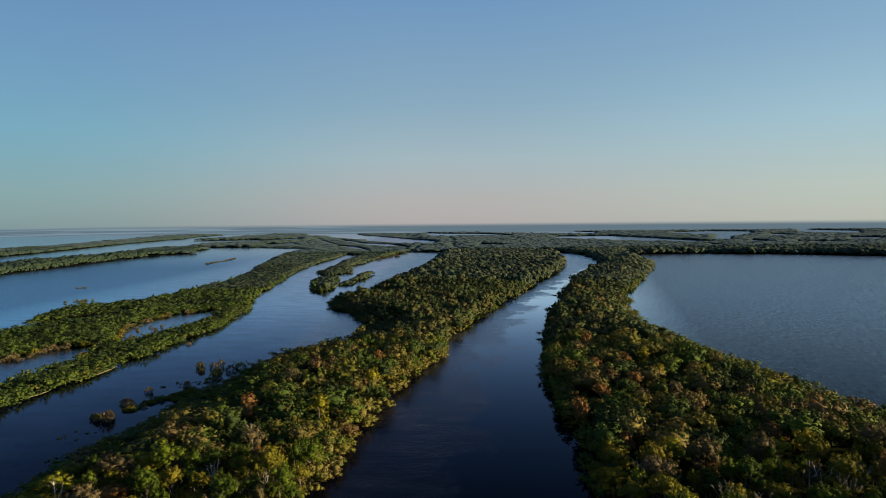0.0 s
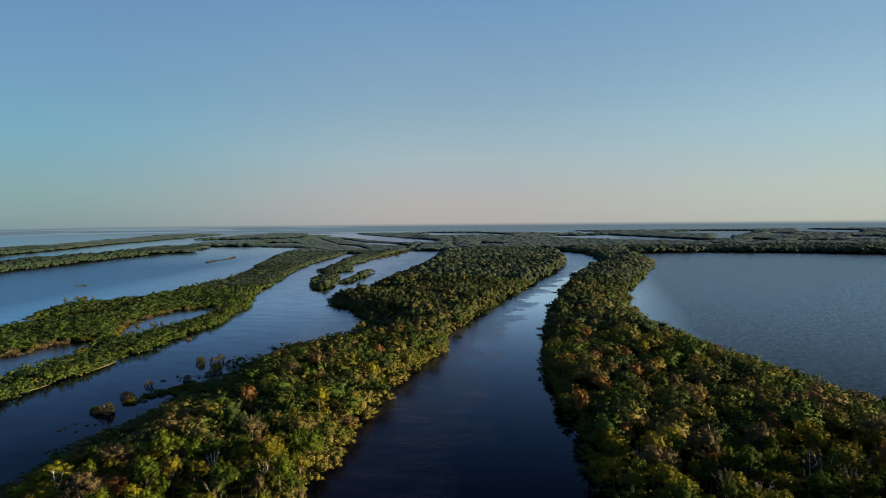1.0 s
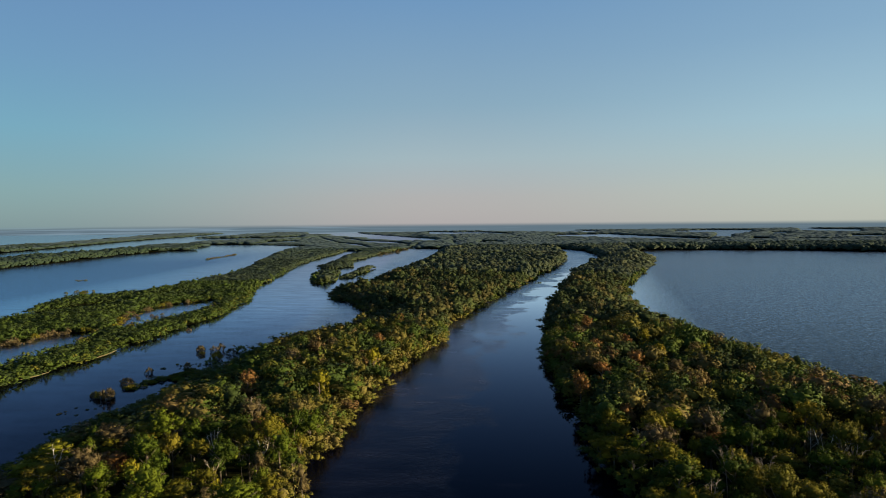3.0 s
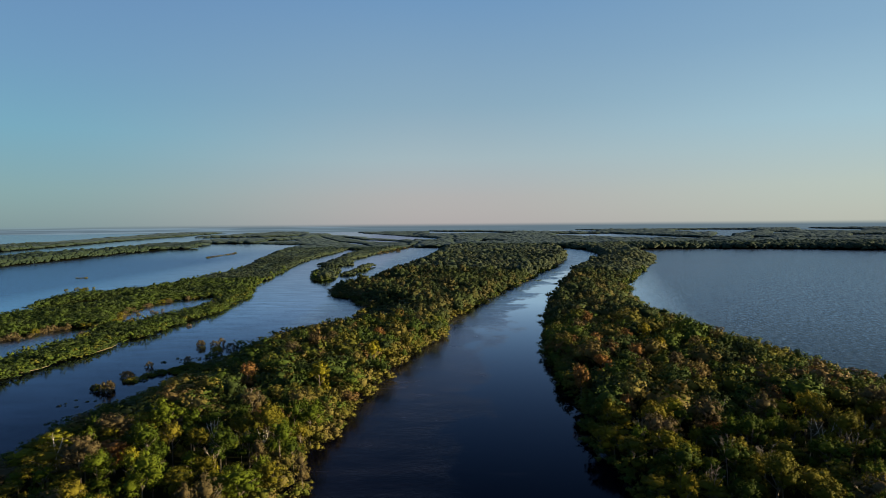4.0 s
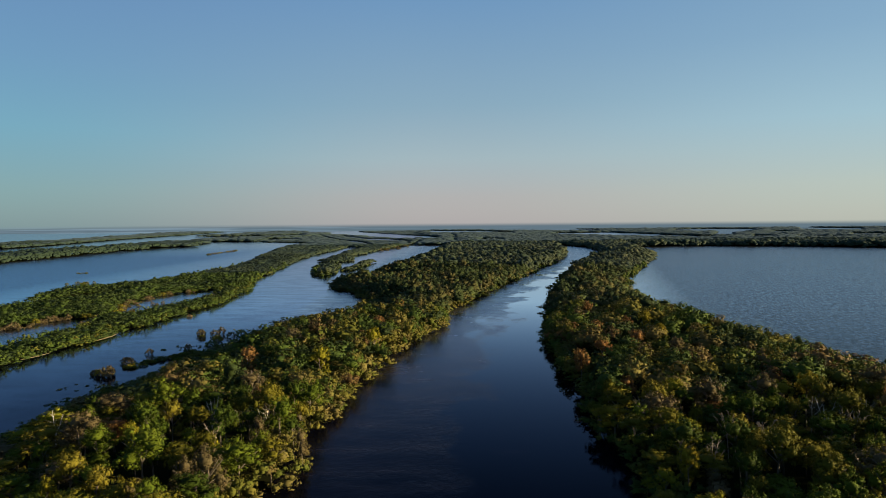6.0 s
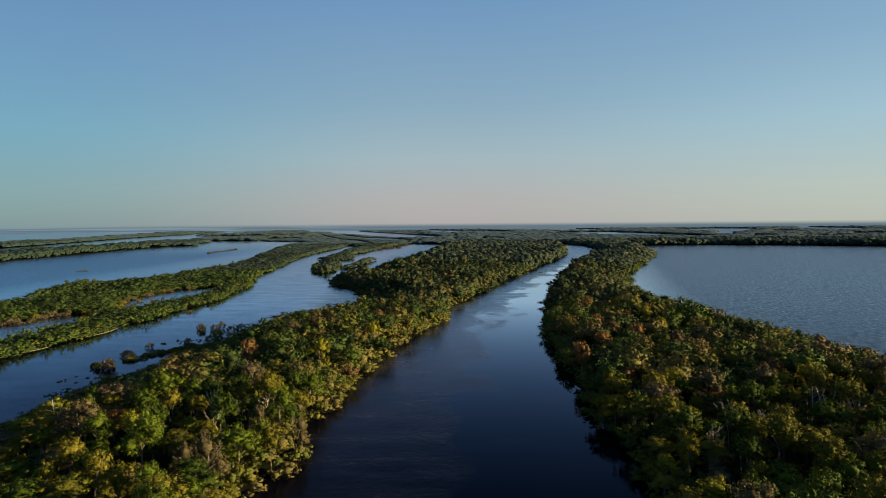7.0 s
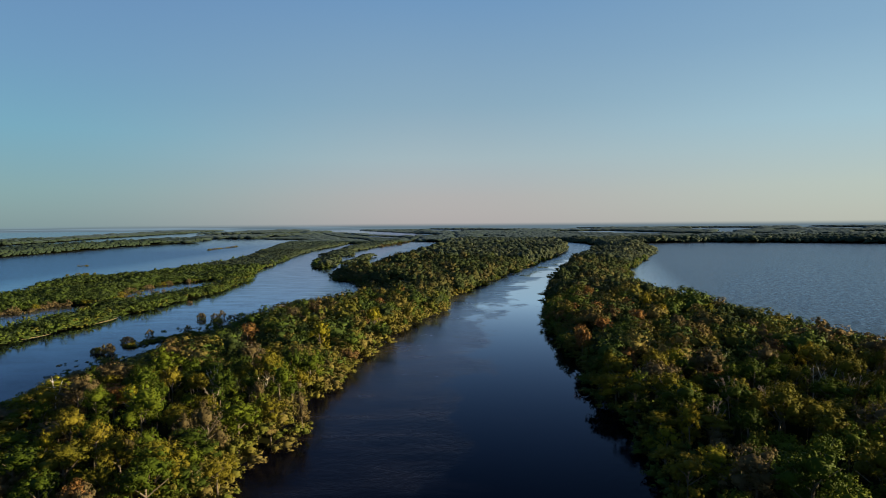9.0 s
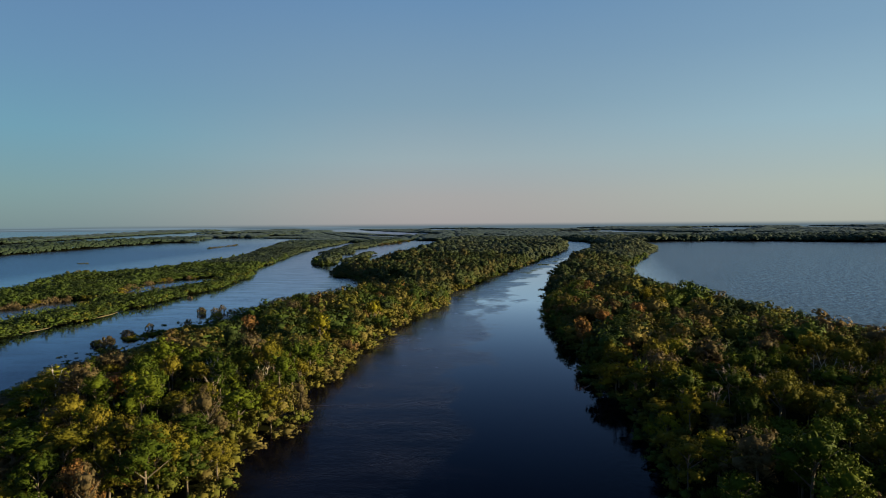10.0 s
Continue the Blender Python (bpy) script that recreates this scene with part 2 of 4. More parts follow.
    k.l(ms.outputs[0], k.nt.nodes["Material Output"].inputs["Surface"])
    return k.m


def soil_material():
    k = Mat("forest_floor")
    geo = k.n("ShaderNodeNewGeometry")
    pos = geo.outputs["Position"]
    # near-black floor: the shade under the canopy is put into its colour
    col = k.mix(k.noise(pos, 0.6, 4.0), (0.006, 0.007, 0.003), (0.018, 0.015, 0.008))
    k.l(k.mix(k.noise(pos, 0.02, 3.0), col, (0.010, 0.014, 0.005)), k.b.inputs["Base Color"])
    k.b.inputs["Roughness"].default_value = 1.0
    k.b.inputs["Specular IOR Level"].default_value = 0.0
    return k.m


def sand_material():
    k = Mat("wet_sand")
    geo = k.n("ShaderNodeNewGeometry")
    pos = geo.outputs["Position"]
    k.l(k.mix(k.noise(pos, 0.8, 4.0), (0.11, 0.09, 0.045), (0.20, 0.16, 0.09)), k.b.inputs["Base Color"])
    k.b.inputs["Roughness"].default_value = 0.8
    return k.m


# ---------------------------------------------------------------- the plan
def hashed(ix, iy, seed):
    h = np.sin(ix * 127.1 + iy * 311.7 + seed * 74.7) * 43758.5453
    return h - np.floor(h)


def vnoise(x, y, seed=0):
    """Smooth value noise on arrays, 0 to 1, one cell a unit."""
    ix, iy = np.floor(x), np.floor(y)
    fx, fy = x - ix, y - iy
    fx, fy = fx * fx * (3 - 2 * fx), fy * fy * (3 - 2 * fy)
    a, b = hashed(ix, iy, seed), hashed(ix + 1, iy, seed)
    c, d = hashed(ix, iy + 1, seed), hashed(ix + 1, iy + 1, seed)
    return (a * (1 - fx) + b * fx) * (1 - fy) + (c * (1 - fx) + d * fx) * fy


# Cross-sections of each wooded strip: distance ahead, its western edge, its eastern edge, in metres.
LONG_ISLAND = [(-260, -142, -46), (60, -138, -44), (130, -137, -42), (208, -138, -38), (240, -136, -34), (252, -131, -33), (265, -127, -31), (300, -123, -26), (318, -122, -21), (345, -119, -14),
               (379, -113, -7), (413, -95, -1), (440, -78, 3), (462, -66, 8), (515, -62, 21), (570, -82, 39), (610, -101, 50), (650, -120, 63), (685, -116, 74),
               (722, -104, 85), (760, -91, 96), (870, -79, 131), (1000, -62, 177), (1100, -50, 206), (1213, -38, 235), (1300, -32, 252), (1450, -18, 275), (1580, -14, 281), (1700, -8, 270), (1750, 30, 220)]
EAST_BANK = [(-260, 39, 190), (119, 45, 192), (173, 46, 191), (216, 48, 190), (255, 50, 190), (306, 53, 184), (366, 58, 174), (434, 69, 168), (517, 84, 166), (600, 106, 178), (712, 135, 206),
             (853, 174, 266), (964, 214, 310), (1096, 268, 364), (1191, 302, 398), (1290, 316, 430), (1385, 333, 446), (1572, 352, 466), (1700, 325, 520), (1790, 250, 900)]
WEST_STRIP = [(200, -330, -208), (291, -335, -207), (345, -338, -198), (400, -342, -193), (489, -347, -186), (530, -357, -185), (600, -378, -190), (640, -386, -196), (660, -382, -202), (667, -350, -204), (680, -334, -208), (739, -328, -219), (789, -327, -226),
              (890, -317, -235), (1012, -325, -247), (1117, -343, -258), (1266, -371, -266), (1474, -403, -262), (1535, -416, -260), (1802, -445, -265), (2100, -455, -280), (2250, -455, -300)]
MID_STRIP = [(1035, -200, -180), (1080, -216, -158), (1126, -214, -164), (1235, -210, -181), (1310, -216, -168), (1420, -222, -160), (1530, -218, -150), (1800, -218, -112), (2150, -222, -85), (2330, -215, -40)]
FIRST_ISLET = [(780, -160, -152), (810, -171, -145), (850, -180, -148), (900, -188, -152), (950, -190, -158), (980, -184, -166)]
LITTLE_SPIT = [(862, -146, -132), (900, -142, -126), (960, -136, -120), (1045, -124, -114)]
OUTER_STRIP = [(700, -890, -770), (1104, -892, -776), (1300, -890, -778), (1500, -882, -790), (1650, -872, -793), (1800, -900, -790), (1855, -910, -722), (1880, -930, -740), (1940, -960, -800), (2200, -975, -810)]
FAR_STRIP = [(1200, -1430, -1200), (1760, -1440, -1235), (2115, -1500, -1294), (2550, -1560, -1385), (2727, -1590, -1424), (3243, -1700, -1500), (3548, -1770, -1535), (3932, -1880, -1600), (5200, -2150, -1790)]
STRIPS = [LONG_ISLAND, EAST_BANK, WEST_STRIP, MID_STRIP, FIRST_ISLET, LITTLE_SPIT, OUTER_STRIP, FAR_STRIP]
# Land that runs across: place east, its near shore, its far shore.
ACROSS = [
    [(225, 1780, 2120), (300, 1785, 2200), (400, 1690, 2600), (465, 1562, 2640), (560, 1588, 2580), (664, 1598, 2500), (844, 1536, 2330), (1001, 1431, 2250), (1296, 1360, 2160), (1700, 1300, 2100), (4200, 1150, 2050)],
    [(-80, 1800, 2100), (40, 1800, 2130), (150, 1800, 2120), (240, 1790, 2090)],
    [(-960, 2340, 2740), (-800, 2330, 2900), (-690, 2310, 3200), (-554, 2185, 3300), (-430, 2150, 3300), (-300, 2300, 2900), (-240, 2420, 2700)],
    [(-1300, 3300, 5300), (-900, 3500, 5300), (-760, 4600, 5300)],
]
# The plain beyond: bearing (2500 times east over ahead), near shore, far shore; then the lakes and channels that cut it.
FAR_PLAIN = [(-560, 2700, 3900), (-500, 2500, 4600), (-455, 1950, 5300), (-411, 1720, 5300), (-299, 1680, 5300), (-211, 1716, 5300), (-143, 1953, 5300), (-76, 2213, 5300), (-20, 1850, 5300), (36, 1760, 5300), (616, 1790, 5300), (2100, 1900, 5300)]
FAR_WATERS = [
    [(-545, 4204, 5585), (-456, 3778, 5600), (-338, 3170, 5600), (-311, 2947, 4324), (-188, 2600, 3589), (-77, 2391, 3072), (-19, 2376, 2781)],
    [(-494, 3093, 3643), (-456, 2604, 2951), (-412, 2248, 2479), (-323, 1992, 2216), (-296, 1869, 2029)],
    [(-400, 2948, 3301), (-345, 2626, 2919), (-311, 2388, 2688), (-211, 2209, 2537), (-139, 2084, 2289)],
    [(-65, 3681, 5001), (35, 3694, 4655), (169, 3686, 4532), (270, 3480, 3979)],
    [(147, 4728, 5600), (370, 4246, 5336), (609, 3962, 4801)],
    [(421, 2994, 3519), (504, 2818, 3540), (660, 2561, 3587), (884, 2300, 2887), (1069, 2171, 2522)],
    [(135, 2016, 2448), (202, 1937, 2371), (265, 1865, 2218)],
    [(899, 3760, 4526), (1040, 3388, 4780), (1174, 2982, 4606), (1225, 3629, 4452)],
    [(1058, 2550, 3318), (1145, 2488, 3116)],
    [(1212, 2221, 2620), (1297, 2174, 2526)],
    [(1286, 3037, 3714), (1368, 3002, 3596)],
    [(1397, 3831, 5119), (1531, 3518, 4724), (1654, 3448, 4395)],
    [(1598, 2462, 2891), (1750, 2420, 2880)],
    [(1391, 2030, 2405), (1509, 1963, 2347), (1666, 1935, 2229)],
]
POOLS = [[(320, -296, -234), (345, -290, -236), (370, -284, -232), (395, -279, -231), (415, -275, -234), (432, -268, -240), (446, -252, -246)],
         [(452, -236, -226), (470, -246, -224), (488, -254, -221), (515, -262, -217), (535, -264, -212), (560, -262, -209), (580, -260, -212), (598, -253, -218), (614, -238, -226)],
         [(520, -350, -338), (550, -349, -324), (580, -346, -314), (600, -336, -304), (620, -318, -302)],
         [(2480, -700, -640), (2560, -760, -600), (2700, -770, -610), (2760, -700, -660)],
         [(1600, 38, 48), (1622, 40, 62), (1640, 50, 66)],
         [(690, -90, -72), (712, -93, -62), (728, -80, -64)]]


def strip_depth(rows, s, c, rough):
    """How far the point (s along, c across) lies inside a strip: metres, minus outside."""
    r = np.array(rows, float)
    lo, hi = np.interp(s, r[:, 0], r[:, 1]), np.interp(s, r[:, 0], r[:, 2])
    k = len(rows)
    wig = lambda seed: (vnoise(s / 23.0, c * 0 + k, seed) - 0.5) * 7 + (vnoise(s / 9.0, c * 0 + k, seed + 1) - 0.5) * 3
    lo, hi = lo + wig(3) * rough, hi + wig(7) * rough
    return np.minimum(np.minimum(c - lo, hi - c), np.minimum(s - r[0, 0], r[-1, 0] - s))


def inland(x, y):
    """Metres from the nearest shore, minus over water."""
    d = np.full(np.shape(x), -1e3)
    for rows in STRIPS:
        d = np.maximum(d, strip_depth(rows, y, x, 1.0 if rows[0][0] < 1100 else 2.0))
    for rows in ACROSS:
        d = np.maximum(d, strip_depth(rows, x, y, 4.0))
    # the far plain is laid out by bearing
    b = 2500 * x / np.maximum(y, 100)
    plain = strip_depth(FAR_PLAIN, b, y, 4.0)
    for rows in FAR_WATERS:
        plain = np.minimum(plain, -strip_depth(rows, b, y, 3.0))
    d = np.maximum(d, np.where(y > 1500, plain, -1e3))
    for rows in FAR_WATERS[:3]:
        d = np.minimum(d, np.where(y > 1700, -strip_depth(rows, b, y, 2.0), 1e3))
    for rows in POOLS:
        d = np.minimum(d, -strip_depth(rows, y, x, 0.6))
    return d


# Trees that stand out by their colour: kind, east, ahead, width and height.
STANDING = [("rust", -81, 257, 1.35, 1.05), ("rust", 54, 249, 1.1, 1.0), ("rust", 78, 322, 1.4, 1.0), ("rust", 88, 291, 1.45, 1.05), ("yellow", 103, 302, 1.1, 1.12),
            ("yellow", 108, 339, 1.3, 1.15), ("rust", -37, 350, 1.15, 1.0), ("brown", -72, 300, 1.4, 1.05), ("brown", 82, 262, 1.3, 1.0), ("rust", 148, 252, 1.2, 0.92), ("yellow", -50, 250, 1.4, 1.1),
            ("yellow", 118, 205, 1.3, 1.1), ("brown", -66, 214, 1.4, 1.1), ("rust", 62, 214, 1.1, 0.9),
            ("rust", 68, 272, 1.3, 1.0), ("rust", 96, 332, 1.3, 1.05), ("brown", 76, 362, 1.4, 1.05), ("brown", 100, 272, 1.4, 1.05), ("yellow", 126, 300, 1.2, 1.1), ("rust", 90, 400, 1.3, 1.0),
            ("brown", -60, 330, 1.4, 1.05), ("rust", -30, 420, 1.2, 1.0), ("yellow", -34, 300, 1.3, 1.05)]


def clear_of_standing(x, y):
    """False where one of those trees has its crown, or in a gap added sunward to light it."""
    ok = np.ones(np.shape(x), bool)
    for _, sx, sy, w, _ in STANDING:
        ok &= np.hypot(x - sx - 2.5, y - sy) > 3.6 * w + 2.5
    return ok


# ---------------------------------------------------------------- mesh helpers
def mesh_of(name, verts, faces, material, smooth=False):
    me = bpy.data.meshes.new(name)
    me.from_pydata(verts, [], faces)
    me.materials.append(material)
    if smooth:
        me.shade_smooth()
    return me


def arrays_mesh(name, verts, tris, material, tint=None, normals=None):
    """A triangle mesh straight from arrays. normals: the soft normals of leafy masses, one a vertex."""
    me = bpy.data.meshes.new(name)
    nv, nf = len(verts), len(tris)
    me.vertices.add(nv)
    me.vertices.foreach_set("co", np.ascontiguousarray(verts, np.float32).ravel())
    me.loops.add(nf * 3)
    me.loops.foreach_set("vertex_index", np.ascontiguousarray(tris, np.int32).ravel())
    me.polygons.add(nf)
    me.polygons.foreach_set("loop_start", np.arange(0, nf * 3, 3, dtype=np.int32))
    if tint is not None:
        at = me.attributes.new("tint", "FLOAT", "POINT")
        at.data.foreach_set("value", np.ascontiguousarray(tint, np.float32))
    me.update(calc_edges=True)
    me.validate()
    if normals is not None:
        at = me.attributes.new("custom_normal", "FLOAT_VECTOR", "POINT")
        at.data.foreach_set("vector", np.ascontiguousarray(normals, np.float32).ravel())
        me.update()
    me.materials.append(material)
    return me


def unit(v):
    return v / np.maximum(np.linalg.norm(v, axis=1), 1e-6)[:, None]


def ico(level):
    bm = bmesh.new()
    bmesh.ops.create_icosphere(bm, subdivisions=level, radius=1)
    v = np.array([p.co for p in bm.verts])
    f = np.array([[q.index for q in p.verts] for p in bm.faces])
    bm.free()
    return v, f


ICO1, ICO2 = ico(1), ico(2)


def lump(seed, core, low=-0.35, rugged=0.2, up=0.35, rough=0.0, cards=0, card=0.2):
    """A far crown: one knobbly rounded mass, open below, about one unit in radius."""
    rng = np.random.default_rng(seed)
    v, f = core
    knobs = unit(rng.normal(size=(6, 3)) + np.array([0, 0, 0.5]))
    swell = np.clip((np.max(v @ knobs.T, axis=1) - 0.55) / 0.45, 0, 1)
    p = v * (0.74 + 0.30 * swell + rng.uniform(-rugged, rugged, len(v)))[:, None]
    f = f[v[f].mean(axis=1)[:, 2] > low]
    use, f = np.unique(f, return_inverse=True)
    f = f.reshape(-1, 3)
    p = p[use]
    face = np.cross(p[f[:, 1]] - p[f[:, 0]], p[f[:, 2]] - p[f[:, 0]])
    n = np.zeros_like(p)
    for i in range(3):
        np.add.at(n, f[:, i], face)
    n = unit(unit(n) + rng.normal(size=p.shape) * rough + np.array([0, 0, up]))
    if cards:
        # tufts that break the outline
        way = unit(rng.normal(size=(cards, 3)) + np.array([0, 0, 0.9]))
        q = way * rng.uniform(0.8, 1.05, (cards, 1))
        nrm = unit(way + rng.normal(size=q.shape) * 0.5)
        u = unit(np.cross(nrm, rng.normal(size=q.shape)))
        w, r = np.cross(nrm, u), card * rng.uniform(0.6, 1.4, (cards, 1))
        tri = np.stack([q - u * r, q + 0.5 * u * r - w * r, q + 0.5 * u * r + w * r], 1).reshape(-1, 3)
        f = np.concatenate([f, len(p) + np.arange(3 * cards).reshape(-1, 3)])
        p, n = np.concatenate([p, tri]), np.concatenate([n, np.repeat(unit(0.6 * way + 0.4 * nrm), 3, axis=0)])
    return p, f, n


def dome(seed, lobes, cards, card, low=-0.15, core=ICO1, jitter=0.45, size=(0.18, 0.40), rugged=0.35, fill=0.62, inner=True, reach=(0.74, 1.16), whole=0.25):
    """A crown like a rounded head of many leafy lobes, one unit in radius, its base at the origin: vertices, triangles, normals."""
    rng = np.random.default_rng(seed)
    k = (np.arange(lobes) + 0.5) / lobes
    z = np.clip(1 - (1 - low) * k + rng.uniform(-0.08, 0.08, lobes), low, 1)
    a = rng.uniform(0, 6.28) + np.arange(lobes) * 2.4 + rng.uniform(-0.3, 0.3, lobes)
    flat = np.sqrt(np.clip(1 - z * z, 0.0, 1))
    out = rng.uniform(0.6, 0.84, lobes)
    # a lopsided head: one side reaches further
    side = 1 + 0.16 * np.cos(a - rng.uniform(0, 6.28))
    mid = np.stack([flat * np.cos(a) * out * side, flat * np.sin(a) * out * side, z * out], 1)
    rad = rng.uniform(*size, lobes)
    V, T, M, n = [], [], [], 0
    heart = np.array([0, 0, -0.25])
    if inner:
        V.append(core[0] * np.array([0.5, 0.5, 0.46]) + np.array([0, 0, 0.05]))
        T.append(core[1])
        M.append(core[0])
        n = len(core[0])
    for m, s in zip(mid, rad):
        bump = 1 + rng.uniform(-rugged, rugged, len(core[0]))
        V.append(m + core[0] * bump[:, None] * s * fill * np.array([1.05, 1.05, 0.85]))
        T.append(core[1] + n)
        M.append(unit((1 - whole) * core[0] + whole * unit(V[-1] - heart) + rng.normal(size=core[0].shape) * 0.2))
        n += len(core[0])
    if cards:
        w = rad ** 2 / np.sum(rad ** 2)
        which = rng.choice(lobes, cards * 3, p=w)
        way = unit(rng.normal(size=(cards * 3, 3)) + mid[which] * 0.9 + np.array([0, 0, 0.2]))
        p = mid[which] + way * (rad[which] * rng.uniform(*reach, cards * 3))[:, None]
        if inner:
            # leaves on the inside of the head, seen between the lobes
            deep = rng.uniform(0, 1, len(p)) < 0.12
            p[deep] = way[deep] * rng.uniform(0.46, 0.66, (int(deep.sum()), 1)) + np.array([0, 0, 0.05])
            which = np.where(deep, -1, which)
        hid = np.zeros(len(p), bool)
        for i, (m, s) in enumerate(zip(mid, rad)):
            hid |= (which != i) & (np.linalg.norm(p - m, axis=1) < s * 0.85)
        keep = np.where(~hid)[0][:cards]
        p, way = p[keep], way[keep]
        nrm = unit(way + rng.normal(size=p.shape) * jitter)
        u = unit(np.cross(nrm, rng.normal(size=p.shape)))
        v = np.cross(nrm, u)
        s = card * rng.uniform(0.6, 1.4, (len(p), 1))
        tri = np.stack([p - u * s, p + u * s * 0.5 - v * s * rng.uniform(0.6, 1.1, s.shape), p + u * s * 0.6 + v * s * rng.uniform(0.6, 1.1, s.shape)], 1)
        V.append(tri.reshape(-1, 3))
        T.append(n + 3 * np.arange(len(p))[:, None] + np.array([0, 1, 2]))
        # a leaf clump shades mostly as the rounded mass it belongs to
        M.append(np.repeat(unit((1 - whole) * (0.65 * way + 0.35 * nrm) + whole * unit(p - heart)), 3, axis=0))
    return np.concatenate(V), np.concatenate(T), np.concatenate(M)


def joined(pieces):
    """Several vertex, triangle and normal arrays as one."""
    V, T, M, n = [], [], [], 0
    for v, t, m in pieces:
        V.append(v)
        T.append(t + n)
        M.append(m)
        n += len(v)
    return np.concatenate(V), np.concatenate(T), np.concatenate(M)


def tube(path, radii, sides=6):
    """A tapered limb along a path of points."""
    V, Fc = [], []
    for i, (p, r) in enumerate(zip(path, radii)):
        d = Vector(path[min(i + 1, len(path) - 1)]) - Vector(path[max(i - 1, 0)])
        q = d.to_track_quat("Z", "Y")
        for k in range(sides):
            a = 2 * math.pi * k / sides
            V.append(Vector(p) + q @ Vector((r * math.cos(a), r * math.sin(a), 0)))
        if i:
            for k in range(sides):
                j = (k + 1) % sides
                Fc.append((len(V) - 2 * sides + k, len(V) - 2 * sides + j, len(V) - sides + j, len(V) - sides + k))
    Fc.append(tuple(range(len(V) - sides, len(V))))
    return V, Fc


def tubes(limbs, name, material, sides=6):
    V, Fc = [], []
    for path, radii in limbs:
        v, f = tube(path, radii, sides)
        Fc += [tuple(i + len(V) for i in q) for q in f]
        V += v
    return mesh_of(name, V, Fc, material, True)


def part(name, mesh, parent, label=""):
    ob = new(name, mesh)
    ob.parent = parent
    return tagged(ob, label=label)


# ---------------------------------------------------------------- ground and water
def make_ground():
    xs = np.unique(np.concatenate([np.arange(-6000, -960, 120), np.arange(-960, -420, 24), np.arange(-420, 480, 10), np.arange(480, 1000, 26), np.arange(1000, 6001, 120)]))
    ys = np.unique(np.concatenate([np.arange(-6000, -260, 300), np.arange(-260, 60, 40), np.arange(60, 1000, 12), np.arange(1000, 1900, 24), np.arange(1900, 3000, 30), np.arange(3000, 6001, 75)]))
    X, Y = np.meshgrid(xs, ys)
    d = inland(X, Y)
    Z = np.clip((d - np.where(Y < 1000, 4.5, 9.0)) * 0.12, -1.6, 0.4) + np.where(d > 3, (vnoise(X / 6, Y / 6, 5) - 0.3) * 0.25, 0)
    V = np.stack([X, Y, Z], -1).reshape(-1, 3)
    nx, ny = len(xs), len(ys)
    i = (np.arange(ny - 1)[:, None] * nx + np.arange(nx - 1)).ravel()
    T = np.concatenate([np.stack([i, i + 1, i + nx + 1], 1), np.stack([i, i + nx + 1, i + nx], 1)])
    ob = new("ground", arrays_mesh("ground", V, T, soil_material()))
    tagged(ob, "flooded forest floor of low river islands, darkened for canopy shade", "ground", kind="structure")


def make_water():
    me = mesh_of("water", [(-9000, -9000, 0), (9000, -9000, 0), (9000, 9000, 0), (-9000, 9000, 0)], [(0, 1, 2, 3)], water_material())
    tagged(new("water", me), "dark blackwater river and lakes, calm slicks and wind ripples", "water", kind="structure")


make_ground()
make_water()


# ---------------------------------------------------------------- forest
def scatter(x0, x1, y0, y1, step, seed, margin):
    """Jittered places of trees on land: x, y and metres from the shore."""
    rng = np.random.default_rng(seed)
    gx, gy = np.meshgrid(np.arange(x0, x1, step), np.arange(y0, y1, step))
    gx[::2] += step / 2
    x = (gx + rng.uniform(-0.38, 0.38, gx.shape) * step).ravel()
    y = (gy + rng.uniform(-0.38, 0.38, gy.shape) * step).ravel()
    d = inland(x, y)
    k = (d > margin) & clear_of_standing(x, y)
    return x[k], y[k], d[k]


def heights(x, y, d, seed):
    """Treetop heights: tall inside, low along the shores, uneven everywhere."""
    rng = np.random.default_rng(seed + 50)
    tall = np.where((x < -160) & (x > -700), 5.2 + (vnoise(x / 30, y / 30, 11) - 0.5) * 2.5, np.where((x < -105) & (y > 765) & (x > -700), 7.0, 13.0) + (vnoise(x / 45, y / 45, 11) - 0.5) * 5)
    # the woods thin out to scrub towards the two lake shores
    a, e = np.array(LONG_ISLAND, float), np.array(EAST_BANK, float)
    west = x - np.interp(y, a[:, 0], a[:, 1])
    east = np.interp(y, e[:, 0], e[:, 2]) - x
    tall = tall * np.where((west > -5) & (x < 5 + np.interp(y, a[:, 0], a[:, 2])), np.where((y > 226) & (y < 340), 0.16 + 0.84 * np.clip((west - 4) / 46, 0, 1), np.where(y < 340, 0.20 + 0.80 * np.clip(west / 38, 0, 1), np.where(y < 530, 0.22 + 0.78 * np.clip(west / 56, 0, 1), 0.45 + 0.55 * np.clip(west / 28, 0, 1)))), 1)
    tall = tall * np.where((east > -5) & (x > np.interp(y, e[:, 0], e[:, 1]) - 5), 0.20 + 0.80 * np.clip(east / 42, 0, 1), 1)
    # the sunny bank of the long island is a wall of leaves
    bank = (x > -70) & (x < 20) & (y < 500)
    tall = np.where(y > 1800, tall * 0.72, tall)
    return tall * np.where(bank, 0.60 + 0.40 * np.clip(d / 7, 0, 1), np.where(y > 1700, 0.75 + 0.25 * np.clip(d / 8, 0, 1), 0.42 + 0.58 * np.clip(d / 11, 0, 1))) * (1 + rng.uniform(-1, 1, len(x)) * np.where(y > 1700, 0.06, np.where((y > 1250) | (x < -160), 0.11, np.where(y > 420, 0.24, 0.34))))


